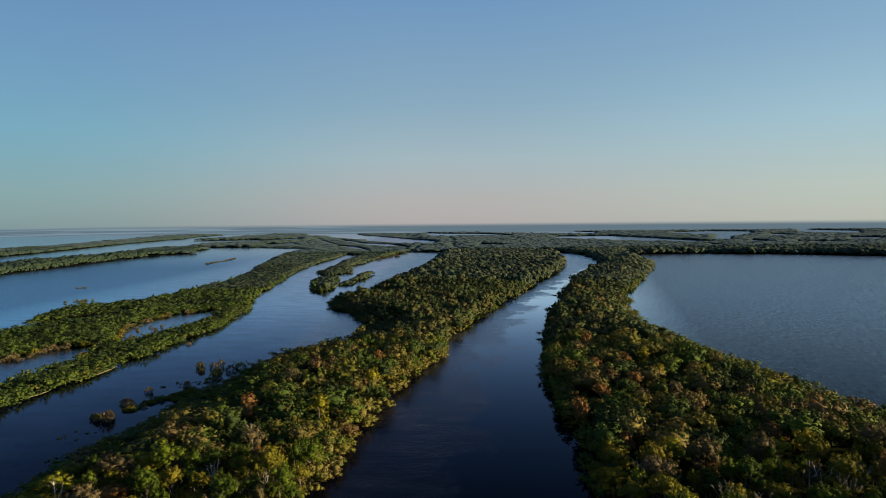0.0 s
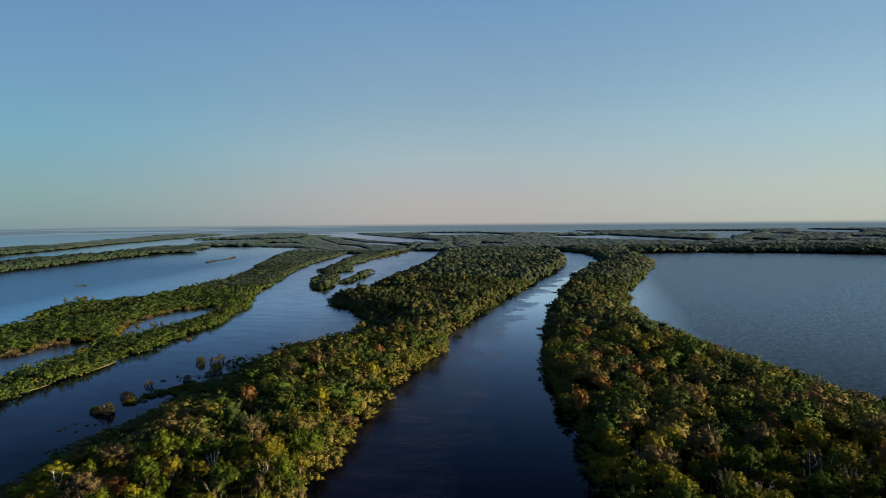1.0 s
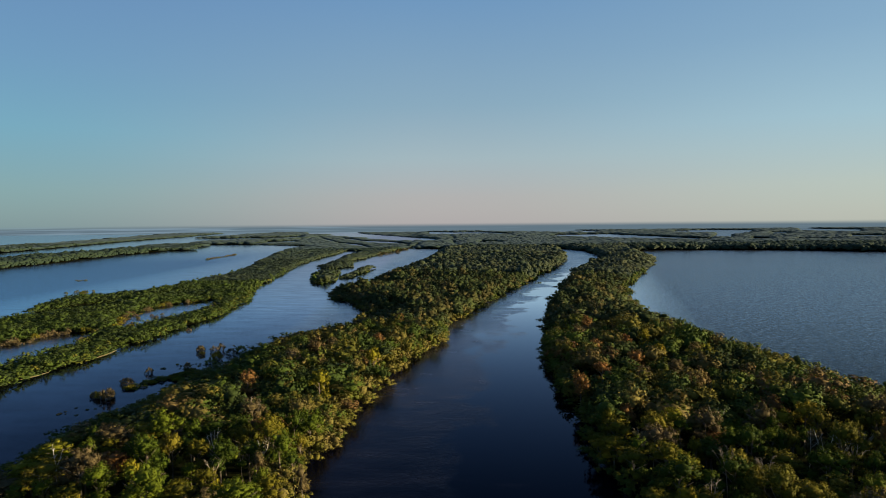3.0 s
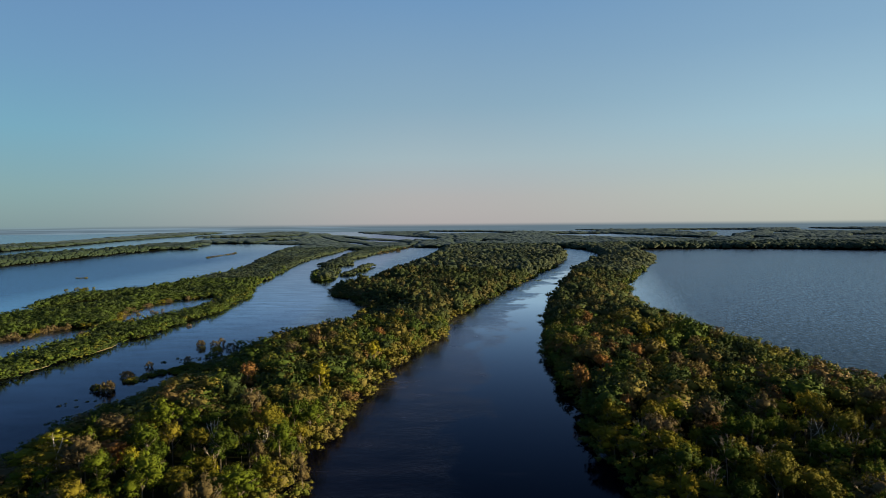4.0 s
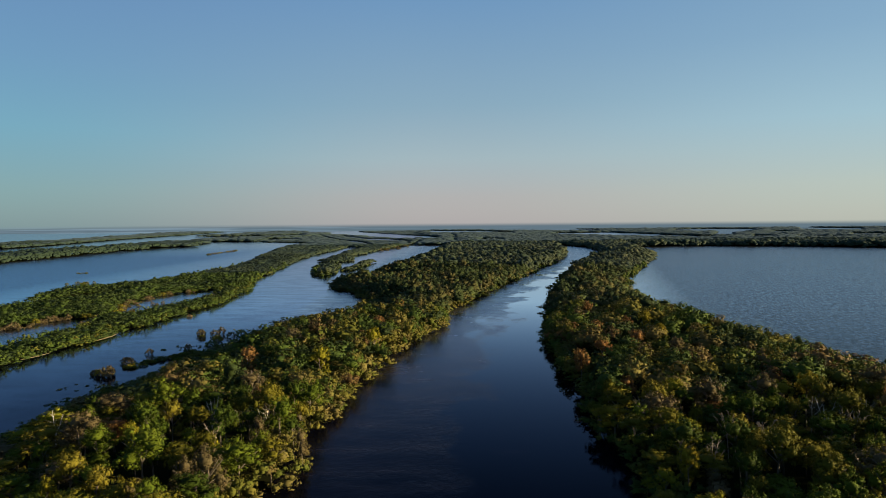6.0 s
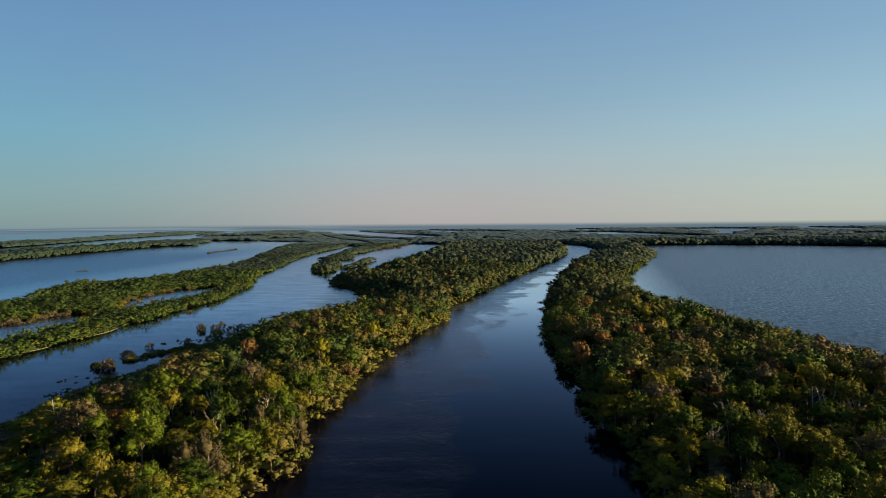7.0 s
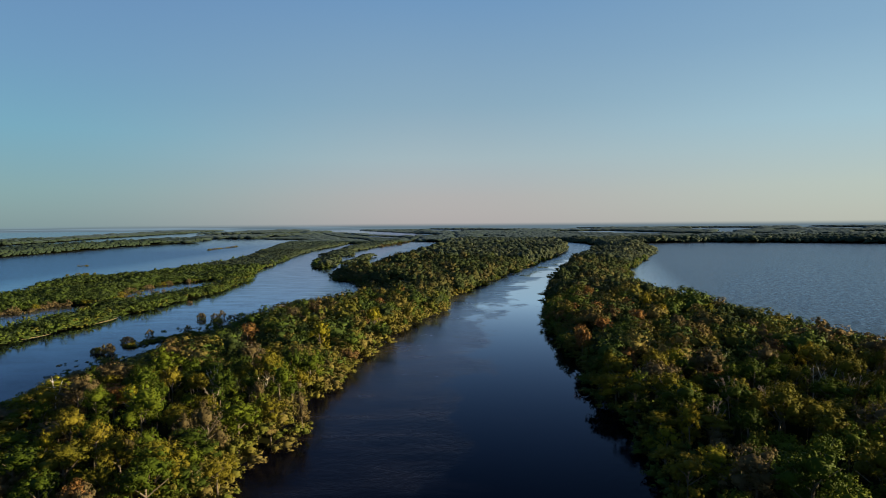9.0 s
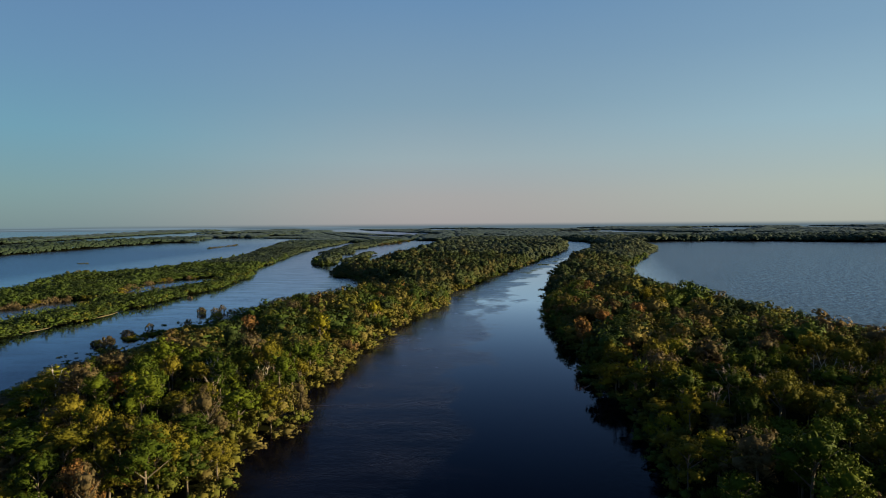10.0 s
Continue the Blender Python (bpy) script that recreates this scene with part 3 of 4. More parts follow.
def tints(x, y, seed):
    rng = np.random.default_rng(seed + 90)
    t = 0.12 + 0.88 * rng.uniform(0, 1, len(x)) ** 1.15
    mottled = np.where(rng.uniform(0, 1, len(x)) < 0.4, 0.56 + 0.24 * t, 0.22 + 0.26 * t)
    t = np.where(y > 400, mottled, t)
    # distant woods take darker, bluer tints: haze and crown shade put into the colour
    t = np.where(y > 800, 0.06 + 0.55 * t + (vnoise(x / 40, y / 40, 8) - 0.5) * 0.2, t)
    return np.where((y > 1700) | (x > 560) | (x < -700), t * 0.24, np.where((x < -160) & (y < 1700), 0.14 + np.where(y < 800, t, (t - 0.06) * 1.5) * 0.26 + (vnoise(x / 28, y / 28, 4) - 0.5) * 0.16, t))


def forest(name, label, x, y, top, rad, tint, shapes, seed, leaf=None, flat=1.0):
    """ONE object of many joined trees: each a crown of one of the shapes, turned and stretched."""
    rng = np.random.default_rng(seed)
    which, turn = rng.integers(0, len(shapes), len(x)), rng.uniform(0, 6.28, len(x))
    long = rng.uniform(0.78, 1.3, len(x))
    V, T, C, M, n = [], [], [], [], 0
    for i, (sv, st, sn) in enumerate(shapes):
        k = np.where(which == i)[0]
        if not len(k):
            continue
        c, s = np.cos(turn[k])[:, None], np.sin(turn[k])[:, None]
        tallness = np.minimum(rad[k] * rng.uniform(0.75, 1.1, len(k)) * flat, top[k] * 0.55)
        px = (sv[None, :, 0] * c * long[k][:, None] - sv[None, :, 1] * s) * rad[k][:, None] + x[k][:, None]
        py = (sv[None, :, 0] * s * long[k][:, None] + sv[None, :, 1] * c) * rad[k][:, None] + y[k][:, None]
        pz = sv[None, :, 2] * tallness[:, None] + (top[k] - tallness)[:, None]
        V.append(np.stack([px, py, pz], -1).reshape(-1, 3))
        T.append((st[None] + (n + np.arange(len(k)) * len(sv))[:, None, None]).reshape(-1, 3))
        C.append(np.repeat(tint[k], len(sv)))
        M.append(np.stack([sn[None, :, 0] * c - sn[None, :, 1] * s, sn[None, :, 0] * s + sn[None, :, 1] * c, sn[None, :, 2] + 0 * c], -1).reshape(-1, 3))
        n += len(k) * len(sv)
    ob = new(name, arrays_mesh(name, np.concatenate(V), np.concatenate(T), leaf or LEAF_ALL, np.concatenate(C), np.concatenate(M)))
    return tagged(ob, label, "forest", kind="stuff")


NEAR_Y, NEAR_END = 75, 210


def is_near(x, y):
    """The stretch of both banks, cut to the camera's view, where every tree stands as a thing of its own."""
    return (y > NEAR_Y) & (y < NEAR_END) & (x > -150) & (x < 30 + 0.72 * y)


SHAPES_A = [dome(100 + i, 10, 390, 0.07, low=-0.45, size=(0.22, 0.44), fill=0.44, whole=0.45, jitter=0.38, reach=(0.68, 1.14)) for i in range(9)]
SHAPES_B = [dome(200 + i, 7, 84, 0.105, low=-0.35, size=(0.30, 0.50), fill=0.6, jitter=0.38, whole=0.6, reach=(0.65, 1.14)) for i in range(9)]
SHAPES_W = [dome(700 + i, 6, 110, 0.09, low=-0.5, size=(0.26, 0.46), fill=0.6, jitter=0.4, whole=0.5) for i in range(8)]
SHAPES_S = [dome(600 + i, 5, 50, 0.12, low=-0.4, size=(0.34, 0.52), fill=0.66, inner=False, jitter=0.4, whole=0.5) for i in range(8)]
SHAPES_T = [dome(650 + i, 5, 100, 0.105, low=-0.6, size=(0.28, 0.46), fill=0.38, reach=(0.5, 1.14)) for i in range(6)]
SHAPES_C = [lump(300 + i, ICO2, -0.2, 0.24, 0.1, 0.25) for i in range(9)]
SHAPES_L = [lump(430 + i, ICO1, -0.2, 0.24, 0.1, 0.15, 15, 0.2) for i in range(9)]
SHAPES_D = [lump(400 + i, ICO1, -0.2, 0.26, 0.15, 0.2) for i in range(7)]
# normals tilted upward to flatten the contrast as haze would
SHAPES_E = [lump(450 + i, ICO1, -0.2, 0.24, 0.9) for i in range(7)]


def sizes(rng, n):
    """Uneven crowns: many small, some half as wide again."""
    return np.clip(np.exp(rng.normal(-0.06, 0.38, n)), 0.45, 1.9)


def plant(name, label, box, step, shapes, seed, grow, margin=0.5, leaf=None, flat=1.0):
    x, y, d = scatter(*box, step, seed, margin)
    k = ~is_near(x, y) & ((y < 1000) | (np.abs(x) < 0.78 * y)) & (y < box[3]) & (y >= box[2])
    x, y, d = x[k], y[k], d[k]
    rng = np.random.default_rng(seed + 5)
    s = sizes(rng, len(x))
    top = heights(x, y, d, seed) * (0.75 + 0.25 * s)
    rad = step * grow * s * np.clip(0.6 + d / 18, 0.65, 1)
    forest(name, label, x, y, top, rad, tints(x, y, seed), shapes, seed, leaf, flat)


plant("forest", "mixed green and olive flooded forest on the nearer banks", (-159, 480, 210, 420), 7.0, SHAPES_A, 1, 0.80)
plant("forest", "dense bright green scrub forest on the western strip", (-400, -159, 210, 520), 4.9, SHAPES_W, 21, 0.87, 2.4, None, 0.85)
plant("forest", "dense green scrub forest far along the western strip", (-420, -159, 520, 800), 5.2, SHAPES_S, 22, 0.88, 2.2, None, 0.85)
plant("forest", "flooded forest on the banks behind the drone", (-400, 240, -200, 210), 8.0, SHAPES_C, 2, 0.8)
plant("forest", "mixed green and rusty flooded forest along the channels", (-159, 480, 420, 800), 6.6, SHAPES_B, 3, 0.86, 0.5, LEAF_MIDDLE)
plant("forest", "dense green flooded forest of the long islands", (-480, 560, 800, 1250), 4.5, SHAPES_L, 4, 0.84, 0.5, LEAF_HAZED, 0.8)
plant("forest", "dense green flooded forest where the channels meet", (-560, 560, 1250, 1780), 5.5, SHAPES_D, 9, 0.88, 0.5, LEAF_HAZED, 0.8)
plant("forest", "dense green forest strips across the lake", (-2200, -480, 700, 2300), 5.4, SHAPES_D, 5, 0.88, 0.5, LEAF_HAZED, 0.8)
plant("forest", "dark forest along the far shore of the lake", (560, 1500, 1100, 1780), 6.2, SHAPES_D, 8, 0.9, 0.5, LEAF_HAZED, 0.8)
plant("forest", "dark distant forest behind the lakes and channels, haze tinted into the leaves", (-2200, 3600, 1780, 3000), 13.0, SHAPES_E, 6, 1.05, 2, LEAF_FAR, 0.42)
plant("forest", "far rainforest towards the horizon, haze tinted into the leaves", (-3200, 3600, 3000, 5100), 22.0, SHAPES_E, 7, 1.1, 4, LEAF_FAR, 0.42)


def thicket(label, box, step, shapes, seed):
    """Low leafy scrub that hangs over the shore line."""
    x, y, d = scatter(*box, step, seed, -0.6)
    rng = np.random.default_rng(seed)
    k = (d < np.where(y < 270, 13.0, 5.5)) & (rng.uniform(0, 1, len(x)) < 0.92)
    x, y, d = x[k], y[k], d[k]
    bank = (x > -70) & (x < 20)
    top = np.where(bank, 3.4 + np.clip(d, 0, 5) * 0.8, 1) * np.where(bank, 1, np.where((x < -100) & (x > -160), 1.6 + np.clip(d, 0, 8) * 0.25, 2.2 + np.clip(d, 0, 5) * 0.7)) * rng.uniform(0.75, 1.3, len(x))
    # scrub on sun-facing shores is tinted yellower and brighter: low sunlight in its colour
    forest("shore_scrub", label, x, y, top, rng.uniform(1.5, 2.6, len(x)) * np.where(bank, 1.3, 1), np.where(bank, rng.uniform(0.55, 0.90, len(x)), np.where(x < -160, np.where(x > -232, rng.uniform(0.22, 0.66, len(x)), rng.uniform(0.14, 0.44, len(x))), rng.uniform(0.28, 0.70, len(x)))), shapes, seed)


thicket("leafy olive scrub overhanging the near river banks", (-160, 300, 60, 262), 3.3, SHAPES_T, 31)
thicket("leafy olive scrub overhanging the river banks further on", (-400, 300, 262, 420), 3.3, SHAPES_S, 33)
thicket("leafy olive scrub overhanging the channel banks", (-420, 300, 420, 700), 4.2, SHAPES_S, 32)
thicket("low scrub along the far channel banks", (-420, 300, 700, 1000), 4.4, SHAPES_L, 34)


# trees that stand singly along the nearest banks
def make_tree(kind, seed, label):
    """A broad flooded-forest tree: tapered trunk, forking limbs and a ragged crown; 13 m tall, 4 m in radius."""
    rng = random.Random(seed)
    base = new(kind + "_tree" if kind != "tree" else "tree")
    tagged(base, label, "tree", group=label.split(" with ")[0])
    limbs = [([(0, 0, -1), (0.1, 0.05, 4), (0.25, -0.1, 8.5), (0.3, 0, 10.5)], [0.20, 0.16, 0.11, 0.05])]
    for i in range(5):
        a = i * 1.26 + rng.uniform(-0.4, 0.4)
        z = rng.uniform(5.5, 8)
        limbs.append(([(0.15, 0, z), (1.1 * math.cos(a), 1.1 * math.sin(a), z + 1.2), (2.5 * math.cos(a), 2.5 * math.sin(a), z + 2.6)], [0.12, 0.08, 0.03]))
    trunk = part("trunk", tubes(limbs[:1], "trunk", BARK), base, "slim grey-brown trunk with forking limbs")
    for limb in limbs[1:]:
        part("limb", tubes([limb], "limb", BARK, 5), trunk)
    # one main head and two or three lower ones beside it
    heads, turn = rng.choice((2, 3, 3)), rng.uniform(0, 6.28)
    share = 2300 // (heads + 2)
    pieces = []
    for i in range(heads + 1):
        r = rng.uniform(2.5, 3.0) if i == 0 else rng.uniform(1.7, 2.3)
        a, out = turn + i * 6.28 / heads + rng.uniform(-0.4, 0.4), 0.5 if i == 0 else 4.0 - r
        z = 12.8 - r * 1.15 if i == 0 else rng.uniform(5.0, 9.6)
        v, t, m = dome(seed * 7 + i, 17 if i == 0 else 11, share * (2 if i == 0 else 1), 0.13 / r, low=-0.75, fill=0.42, rugged=0.45, reach=(0.6, 1.14))
        pieces.append((v * np.array([r, r, r * rng.uniform(0.9, 1.2)]) + np.array([out * math.cos(a), out * math.sin(a), z]), t, m))
    v, t, m = joined(pieces)
    part("crown", arrays_mesh("crown", v, t, LEAF[kind], None, m), base, "ragged crown of small leaf clumps")
    return base


LABELS = {"green": "deep green broadleaf tree with a ragged crown in the flooded forest",
          "olive": "olive green broadleaf tree with a thinning crown in the flooded forest",
          "brown": "brownish half-dry tree with a thin crown in the flooded forest",
          "rust": "rust-orange tree with a rounded crown among green trees",
          "yellow": "yellow-green tree with a bright crown among darker trees"}


def near_trees():
    models = {k: [make_tree(k, 500 + 10 * j + i, LABELS[k]) for i in range(n)] for j, (k, n) in enumerate((("green", 6), ("olive", 4), ("brown", 3), ("rust", 2), ("yellow", 2)))}
    used = set()
    x, y, d = scatter(-160, 260, 60, 260, 8.0, 11, 0.5)
    k = is_near(x, y)
    x, y, d = x[k], y[k], d[k]
    top = heights(x, y, d, 11)
    rng = np.random.default_rng(77)
    for px, py, pd, h in zip(x, y, d, top):
        u = rng.uniform()
        kind = "green" if u < 0.42 else "olive" if u < 0.78 else "brown" if u < 0.90 else "rust" if u < 0.935 else "yellow"
        model = models[kind][rng.integers(len(models[kind]))]
        s = float(np.clip(np.exp(rng.normal(0.02, 0.30)), 0.55, 1.45))
        wide, h = 1.18 * s * min(1, 0.62 + pd / 22), h * (0.75 + 0.25 * s)
        m = pose(px, py, 0.2, rng.uniform(-4, 4), rng.uniform(-4, 4), rng.uniform(0, 360))
        size = (wide, wide, h / 13)
        if model.name in used:
            ob = copy_thing(model, m)
        else:
            ob = model
            used.add(model.name)
            ob.matrix_basis = m
        ob.scale = size


near_trees()


# ---------------------------------------------------------------- trees that stand out, flooded shrubs, snags, sand
def stand(model_kind, x, y, wide, tall, seed):
    ob = make_tree(model_kind, seed, LABELS[model_kind])
    ob.matrix_basis = pose(x, y, 0.2, 0, 0, seed * 37 % 360)
    ob.scale = (wide, wide, 1.2 * tall)


for i, (kind, x, y, w, h) in enumerate(STANDING):
    stand(kind, x, y, w, h, 900 + i)


def make_shrub(kind, seed, label):
    """A drowned bush: many thin stems out of the water under a loose, low crown."""
    rng = random.Random(seed)
    base = tagged(new("flooded_shrub"), label, "shrub", group="flooded shrubs in the channel")
    for i in range(6):
        a, r = i * 1.05 + rng.uniform(-0.2, 0.2), rng.uniform(0.8, 1.7)
        path = [(0.2 * math.cos(a), 0.2 * math.sin(a), -0.6), (0.5 * r * math.cos(a), 0.5 * r * math.sin(a), 0.7), (r * math.cos(a), r * math.sin(a), 1.5)]
        part("stem", tubes([(path, [0.06, 0.045, 0.02])], "stem", BARK, 5), base, "thin grey stem standing in water")
    v, t, m = dome(seed, 15, 520, 0.062, low=-0.05, size=(0.16, 0.32), fill=0.6, inner=False)
    part("crown", arrays_mesh("crown", v * np.array([2.0, 2.0, 2.2]) + np.array([0, 0, 0.3]), t, LEAF[kind], None, m), base, "loose low leafy crown")
    return base


SHRUB_LABELS = {"brown": "brownish drowned shrub standing in the dark channel", "olive": "olive drowned shrub standing in the dark channel",
                "green": "green drowned shrub standing in the dark channel"}
SHRUB_MODELS = {k: [make_shrub(k, 700 + 5 * j + i, SHRUB_LABELS[k]) for i in range(2)] for j, k in enumerate(SHRUB_LABELS)}
shrub_used = set()


def put_shrub(kind, x, y, wide, tall, rng):
    model = SHRUB_MODELS[kind][rng.randrange(2)]
    m = pose(x, y, 0, 0, 0, rng.uniform(0, 360))
    if model.name in shrub_used:
        ob = copy_thing(model, m)
    else:
        ob = model
        shrub_used.add(ob.name)
        ob.matrix_basis = m
    ob.scale = (1.3 * wide, 1.3 * wide, 1.0 * tall)


def put_shrubs():
    rng = random.Random(5)
    for kind, x, y, w, h in [("brown", -146, 271, 1.25, 1.9), ("brown", -147.5, 275, 1.2, 1.6), ("olive", -150, 272, 1.2, 1.15), ("brown", -152.5, 274, 1.1, 1.0), ("olive", -155, 277, 0.9, 0.8),
                             ("brown", -149, 295, 1.4, 1.35), ("brown", -152, 298, 1.1, 1.1), ("olive", -145, 288, 1.0, 0.8), ("brown", -150, 318, 0.95, 1.25), ("brown", -135, 328, 0.9, 1.3),
                             ("brown", -144, 371, 1.2, 1.7), ("brown", -146, 375, 0.9, 1.2), ("brown", -136, 371, 1.2, 1.5), ("brown", -133, 374, 1.0, 2.1), ("olive", -140, 362, 0.9, 0.9),
                             ("olive", -127, 350, 1.6, 1.4), ("green", -127, 340, 1.4, 1.0), ("olive", -130, 358, 1.2, 1.2), ("brown", -124, 364, 1.4, 1.5), ("brown", -181, 445, 0.9, 0.9), ("green", -120, 370, 1.5, 1.6)]:
        put_shrub(kind, x, y, w, h, rng)
    # a low green bar that trails off the long island
    for i in range(26):
        f = i / 25
        put_shrub(rng.choice(["green", "green", "olive"]), -146 + 16 * f + rng.uniform(-2.5, 2.5), 288 + 30 * f + rng.uniform(-4, 4), rng.uniform(0.7, 1.2), rng.uniform(0.45, 0.8), rng)
    for i in range(10):
        put_shrub(rng.choice(["green", "olive"]), rng.uniform(-134, -125), rng.uniform(296, 322), rng.uniform(0.8, 1.3), rng.uniform(0.5, 0.9), rng)
    for i in range(20):
        put_shrub(rng.choice(["green", "olive"]), rng.uniform(-149, -129), rng.uniform(326, 340), rng.uniform(0.2, 0.45), rng.uniform(0.1, 0.3), rng)
    for i in range(8):
        put_shrub("olive", rng.uniform(-133, -112), rng.uniform(374, 392), rng.uniform(0.2, 0.4), rng.uniform(0.1, 0.2), rng)
    # drowned scrub in the pools of the western strip
    for i in range(16):
        y = rng.uniform(452, 530)
        put_shrub(rng.choice(["brown", "brown", "olive"]), -238 + (y - 480) * -0.15 + rng.uniform(-13, 12), y, rng.uniform(0.5, 1.1), rng.uniform(0.5, 1.1), rng)
    for i in range(8):
        put_shrub("brown", rng.uniform(-285, -262), rng.uniform(390, 415), rng.uniform(0.7, 1.4), rng.uniform(0.7, 1.4), rng)
    # dry brown scrub along the shores of the pools
    for rows, west, east in ((POOLS[0], 16, 6), (POOLS[1], 26, 14)):
        r = np.array(rows, float)
        for side, count in ((1, west), (2, east)):
            for i in range(count):
                y = rng.uniform(max(r[0, 0], 372), r[-1, 0])
                x = float(np.interp(y, r[:, 0], r[:, side])) + rng.uniform(-2.0, 2.5)
                put_shrub(rng.choice(["brown", "brown", "brown", "olive"]), x, y, rng.uniform(0.9, 1.9), rng.uniform(1.0, 1.9), rng)
    # drowned scrub in the far inlet and on the lake
    for i in range(34):
        f = rng.random()
        put_shrub(rng.choice(["brown", "brown", "olive"]), -150 + 75 * f + rng.uniform(-16, 16), 1430 + 600 * f + rng.uniform(-60, 60), rng.uniform(1.5, 3.2), rng.uniform(1.2, 2.2), rng)
    for i in range(16):
        f = i / 15
        put_shrub(rng.choice(["olive", "brown"]), -503 - 8 * f + rng.uniform(-5, 5), 1345 + 210 * f, rng.uniform(1.2, 2.4), rng.uniform(0.7, 1.3), rng)
    for i in range(10):
        put_shrub("olive", -408 + rng.uniform(-12, 14), 700 + rng.uniform(-14, 14), rng.uniform(0.6, 1.5), rng.uniform(0.6, 1.2), rng)
    # floating plants in the western channel
    for i in range(10):
        put_shrub("olive", -149 + rng.uniform(-6, 6), 253 + rng.uniform(-5, 5), rng.uniform(0.15, 0.35), rng.uniform(0.1, 0.2), rng)
    for i in range(7):
        put_shrub("olive", -497 + rng.uniform(-12, 14), 860 + rng.uniform(-10, 10), rng.uniform(0.5, 1.0), rng.uniform(0.3, 0.6), rng)


put_shrubs()


def bare_tree(x, y, tall, seed):
    """A dead tree: pale trunk with forking bare limbs."""
    rng = random.Random(seed)
    base = tagged(new("bare_tree"), "bleached dead tree with bare forking limbs", "dead tree", group="bare trees")
    fork = tall * rng.uniform(0.5, 0.6)
    part("trunk", tubes([([(0, 0, -1), (0.15, 0.1, fork * 0.5), (-0.1, 0.0, fork)], [0.24, 0.19, 0.15])], "trunk", PALE_WOOD), base)
    n = rng.choice((3, 4))
    for i in range(n):
        a, rise = i * 6.28 / n + rng.uniform(-0.5, 0.5), (tall - fork) * rng.uniform(0.7, 1.05)
        c, s, r = math.cos(a), math.sin(a), rng.uniform(1.6, 2.9)
        p = [(-0.1, 0, fork - 0.2), (0.5 * r * c, 0.5 * r * s, fork + 0.3 * rise), (0.75 * r * c, 0.75 * r * s, fork + 0.65 * rise), (r * c, r * s, fork + rise)]
        twigs = [(p, [0.13, 0.10, 0.07, 0.025])]
        for q in (1, 2, 2):
            b = a + rng.choice((-1, 1)) * rng.uniform(0.6, 1.3)
            e = (p[q][0] + 1.1 * math.cos(b), p[q][1] + 1.1 * math.sin(b), p[q][2] + rng.uniform(0.6, 1.3))
            m = tuple((u + v) / 2 + rng.uniform(-0.1, 0.1) for u, v in zip(p[q], e))
            twigs.append(([p[q], m, e], [0.06, 0.045, 0.018]))
        part("limb", tubes(twigs, "limb", PALE_WOOD), base)
    base.matrix_basis = pose(x, y, 0.1, rng.uniform(-5, 5), rng.uniform(-5, 5), rng.uniform(0, 360))


for i, (x, y, tall) in enumerate([(-110, 176, 13.5), (-52, 152, 11.5), (-33, 331, 12), (92, 210, 13), (110, 180, 14), (-70, 190, 13.5), (-54, 186, 11), (-50, 208, 11.5), (109, 187, 12.5), (117, 184, 12)]):
    bare_tree(x, y, tall, 40 + i)


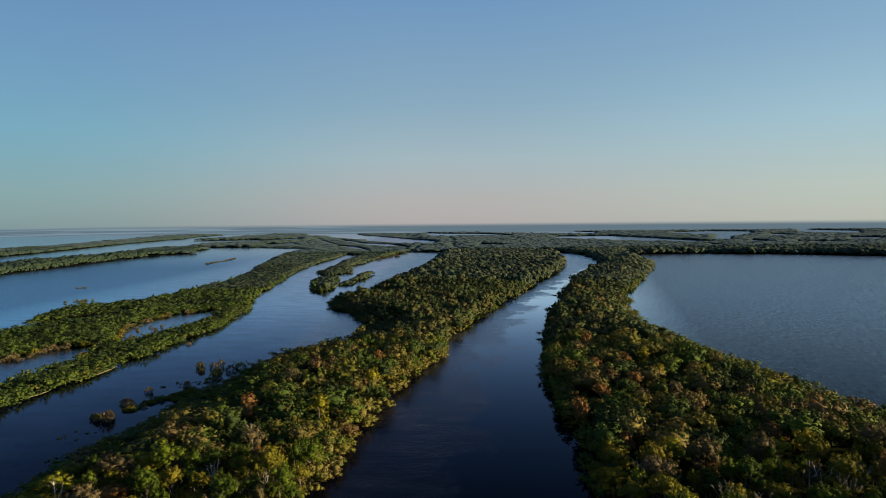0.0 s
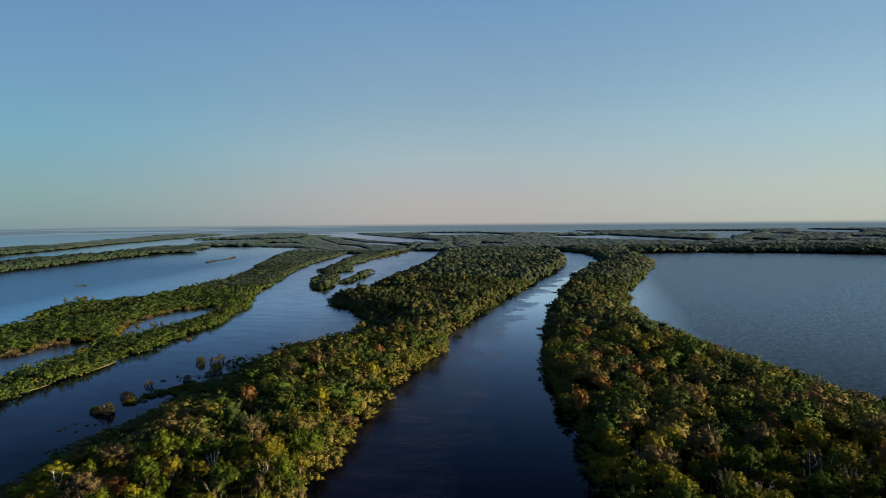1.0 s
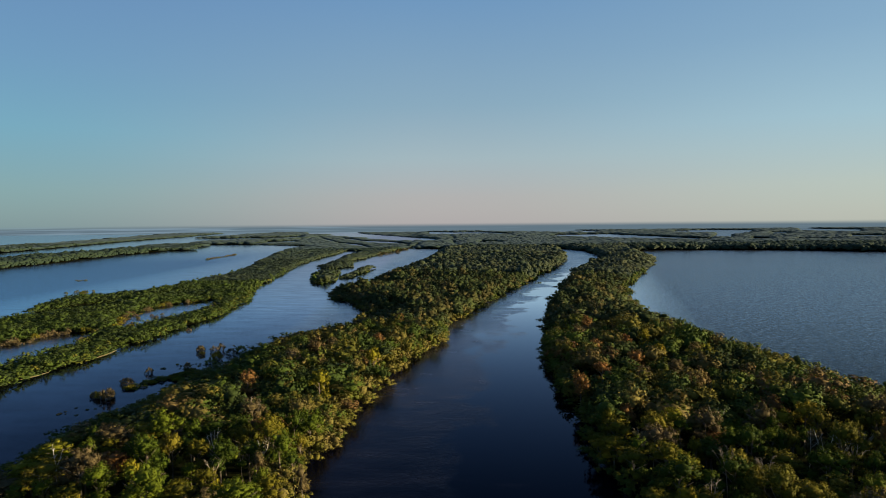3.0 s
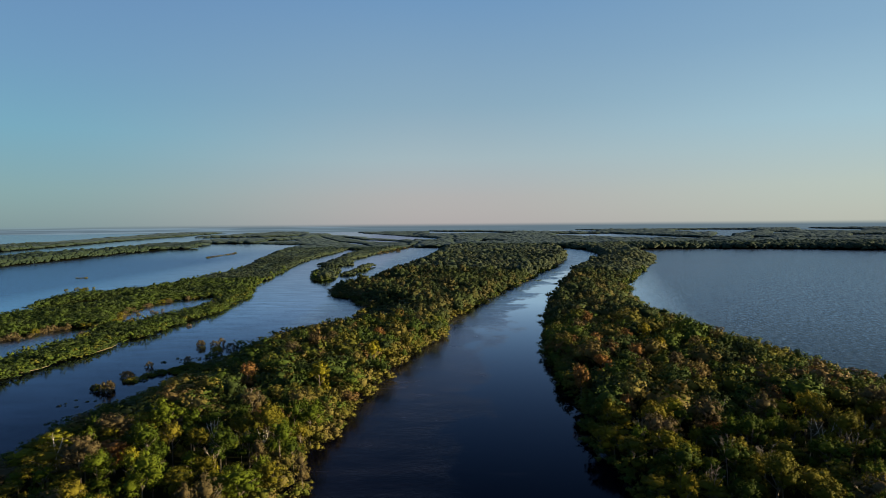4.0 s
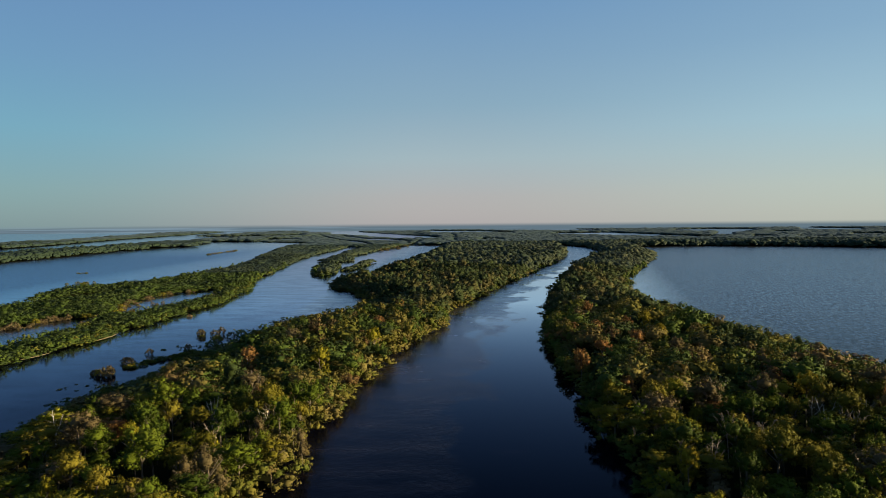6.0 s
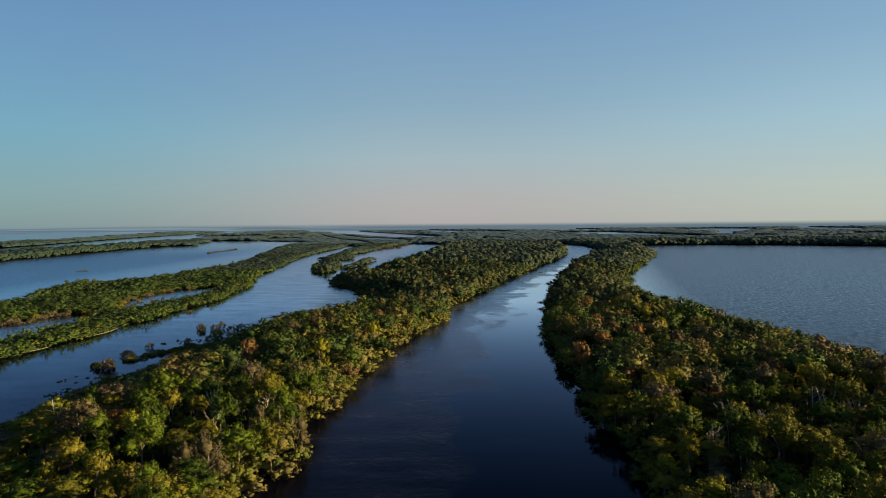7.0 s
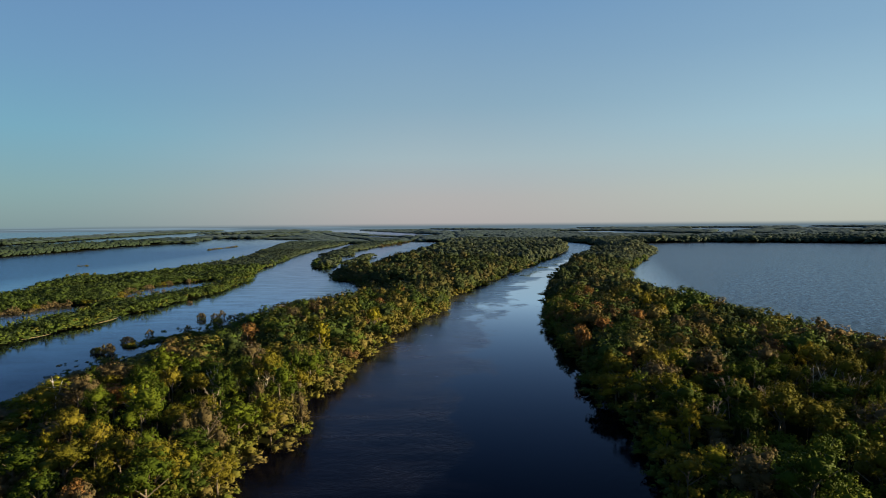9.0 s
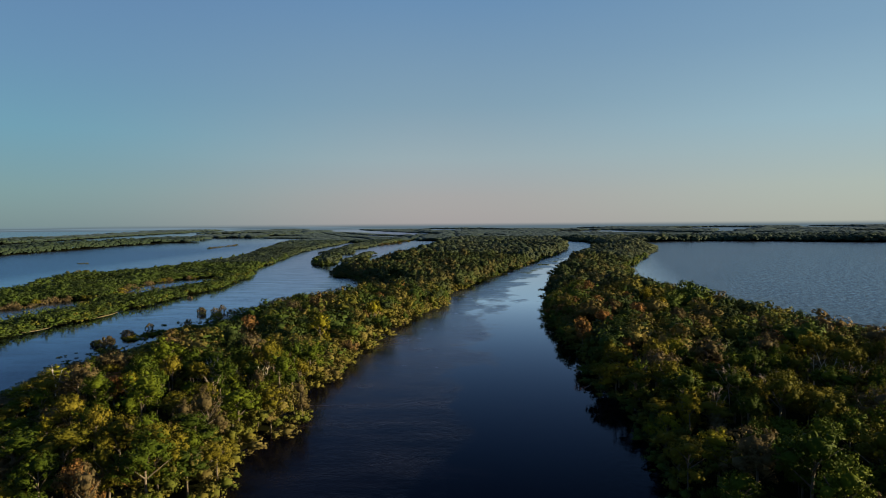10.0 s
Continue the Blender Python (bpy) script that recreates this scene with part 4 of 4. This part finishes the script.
def twiggy_tree(x, y, tall, seed):
    """A leafless grey-brown tree: a slim trunk under a fan of fine twigs."""
    rng = random.Random(seed)
    base = tagged(new("leafless_tree"), "leafless grey-brown tree with a fan of fine twigs", "tree", group="leafless trees")
    fork = tall * rng.uniform(0.42, 0.55)
    part("trunk", tubes([([(0, 0, -1), (0.1, 0.1, fork * 0.6), (0, 0.1, fork)], [0.17, 0.14, 0.11])], "trunk", GREY_WOOD), base)
    for i in range(6):
        a, r = i * 1.05 + rng.uniform(-0.3, 0.3), rng.uniform(1.6, 3.0)
        rise = (tall - fork) * rng.uniform(0.75, 1.05)
        p = [Vector((0, 0.1, fork - 0.2)), Vector((0.4 * r * math.cos(a), 0.4 * r * math.sin(a), fork + 0.45 * rise)), Vector((r * math.cos(a), r * math.sin(a), fork + rise))]
        limbs = [(p, [0.09, 0.06, 0.02])]
        for q in range(9):
            f = rng.uniform(0.3, 1.0)
            foot = p[1].lerp(p[2], f)
            b, out = a + rng.uniform(-1.5, 1.5), rng.uniform(0.5, 1.1)
            tip = foot + Vector((out * math.cos(b), out * math.sin(b), rng.uniform(0.3, 1.0)))
            limbs.append(([foot, foot.lerp(tip, 0.5) + Vector((0, 0, 0.08)), tip], [0.045, 0.034, 0.016]))
        part("limb", tubes(limbs, "limb", GREY_WOOD, 4), base)
    base.matrix_basis = pose(x, y, 0.1, rng.uniform(-5, 5), rng.uniform(-5, 5), rng.uniform(0, 360))


for i, (x, y, tall) in enumerate([(76, 168, 13.5), (84, 164, 13), (112, 172, 13.5), (122, 182, 13), (104, 132, 14), (96, 140, 13), (60, 190, 12.5), (72, 205, 12.5), (88, 232, 13),
                                  (64, 150, 12.5), (-62, 168, 12.5), (-96, 196, 12), (-58, 178, 12), (-84, 212, 12.5), (-70, 226, 12.5)]):
    twiggy_tree(x, y, tall, 140 + i)


def sandbank(x, y, length, width, turn, seed):
    """A low tongue of wet sand along the shore."""
    nu, nv, V, Fc = 28, 9, [], []
    for i in range(nu):
        u = i / (nu - 1) * 2 - 1
        w = width * math.sqrt(max(0, 1 - u * u)) * (0.7 + 0.6 * noise.noise((u * 2, seed, 0)) ** 2) + 0.05
        for j in range(nv):
            v = j / (nv - 1) * 2 - 1
            V.append((u * length / 2, v * w / 2 + 1.6 * u * u + 1.2 * noise.noise((u * 1.8, seed + 9, 0)), 0.35 * (1 - v * v) * (1 - u * u) - 0.06 + 0.05 * noise.noise((u * 9, v * 3, seed))))
    for i in range(nu - 1):
        for j in range(nv - 1):
            a = i * nv + j
            Fc.append((a, a + nv, a + nv + 1, a + 1))
    ob = new("sandbank", mesh_of("sandbank", V, Fc, SAND, True))
    ob.matrix_basis = pose(x, y, 0, 0, 0, turn)
    tagged(ob, "low tongue of wet tan sand at the forest edge", "sandbank", group="sandbanks along the shore")


SAND = sand_material()
sandbank(-197.5, 366, 30, 2.6, 88, 1)
sandbank(-205.5, 314, 22, 2.0, 75, 2)
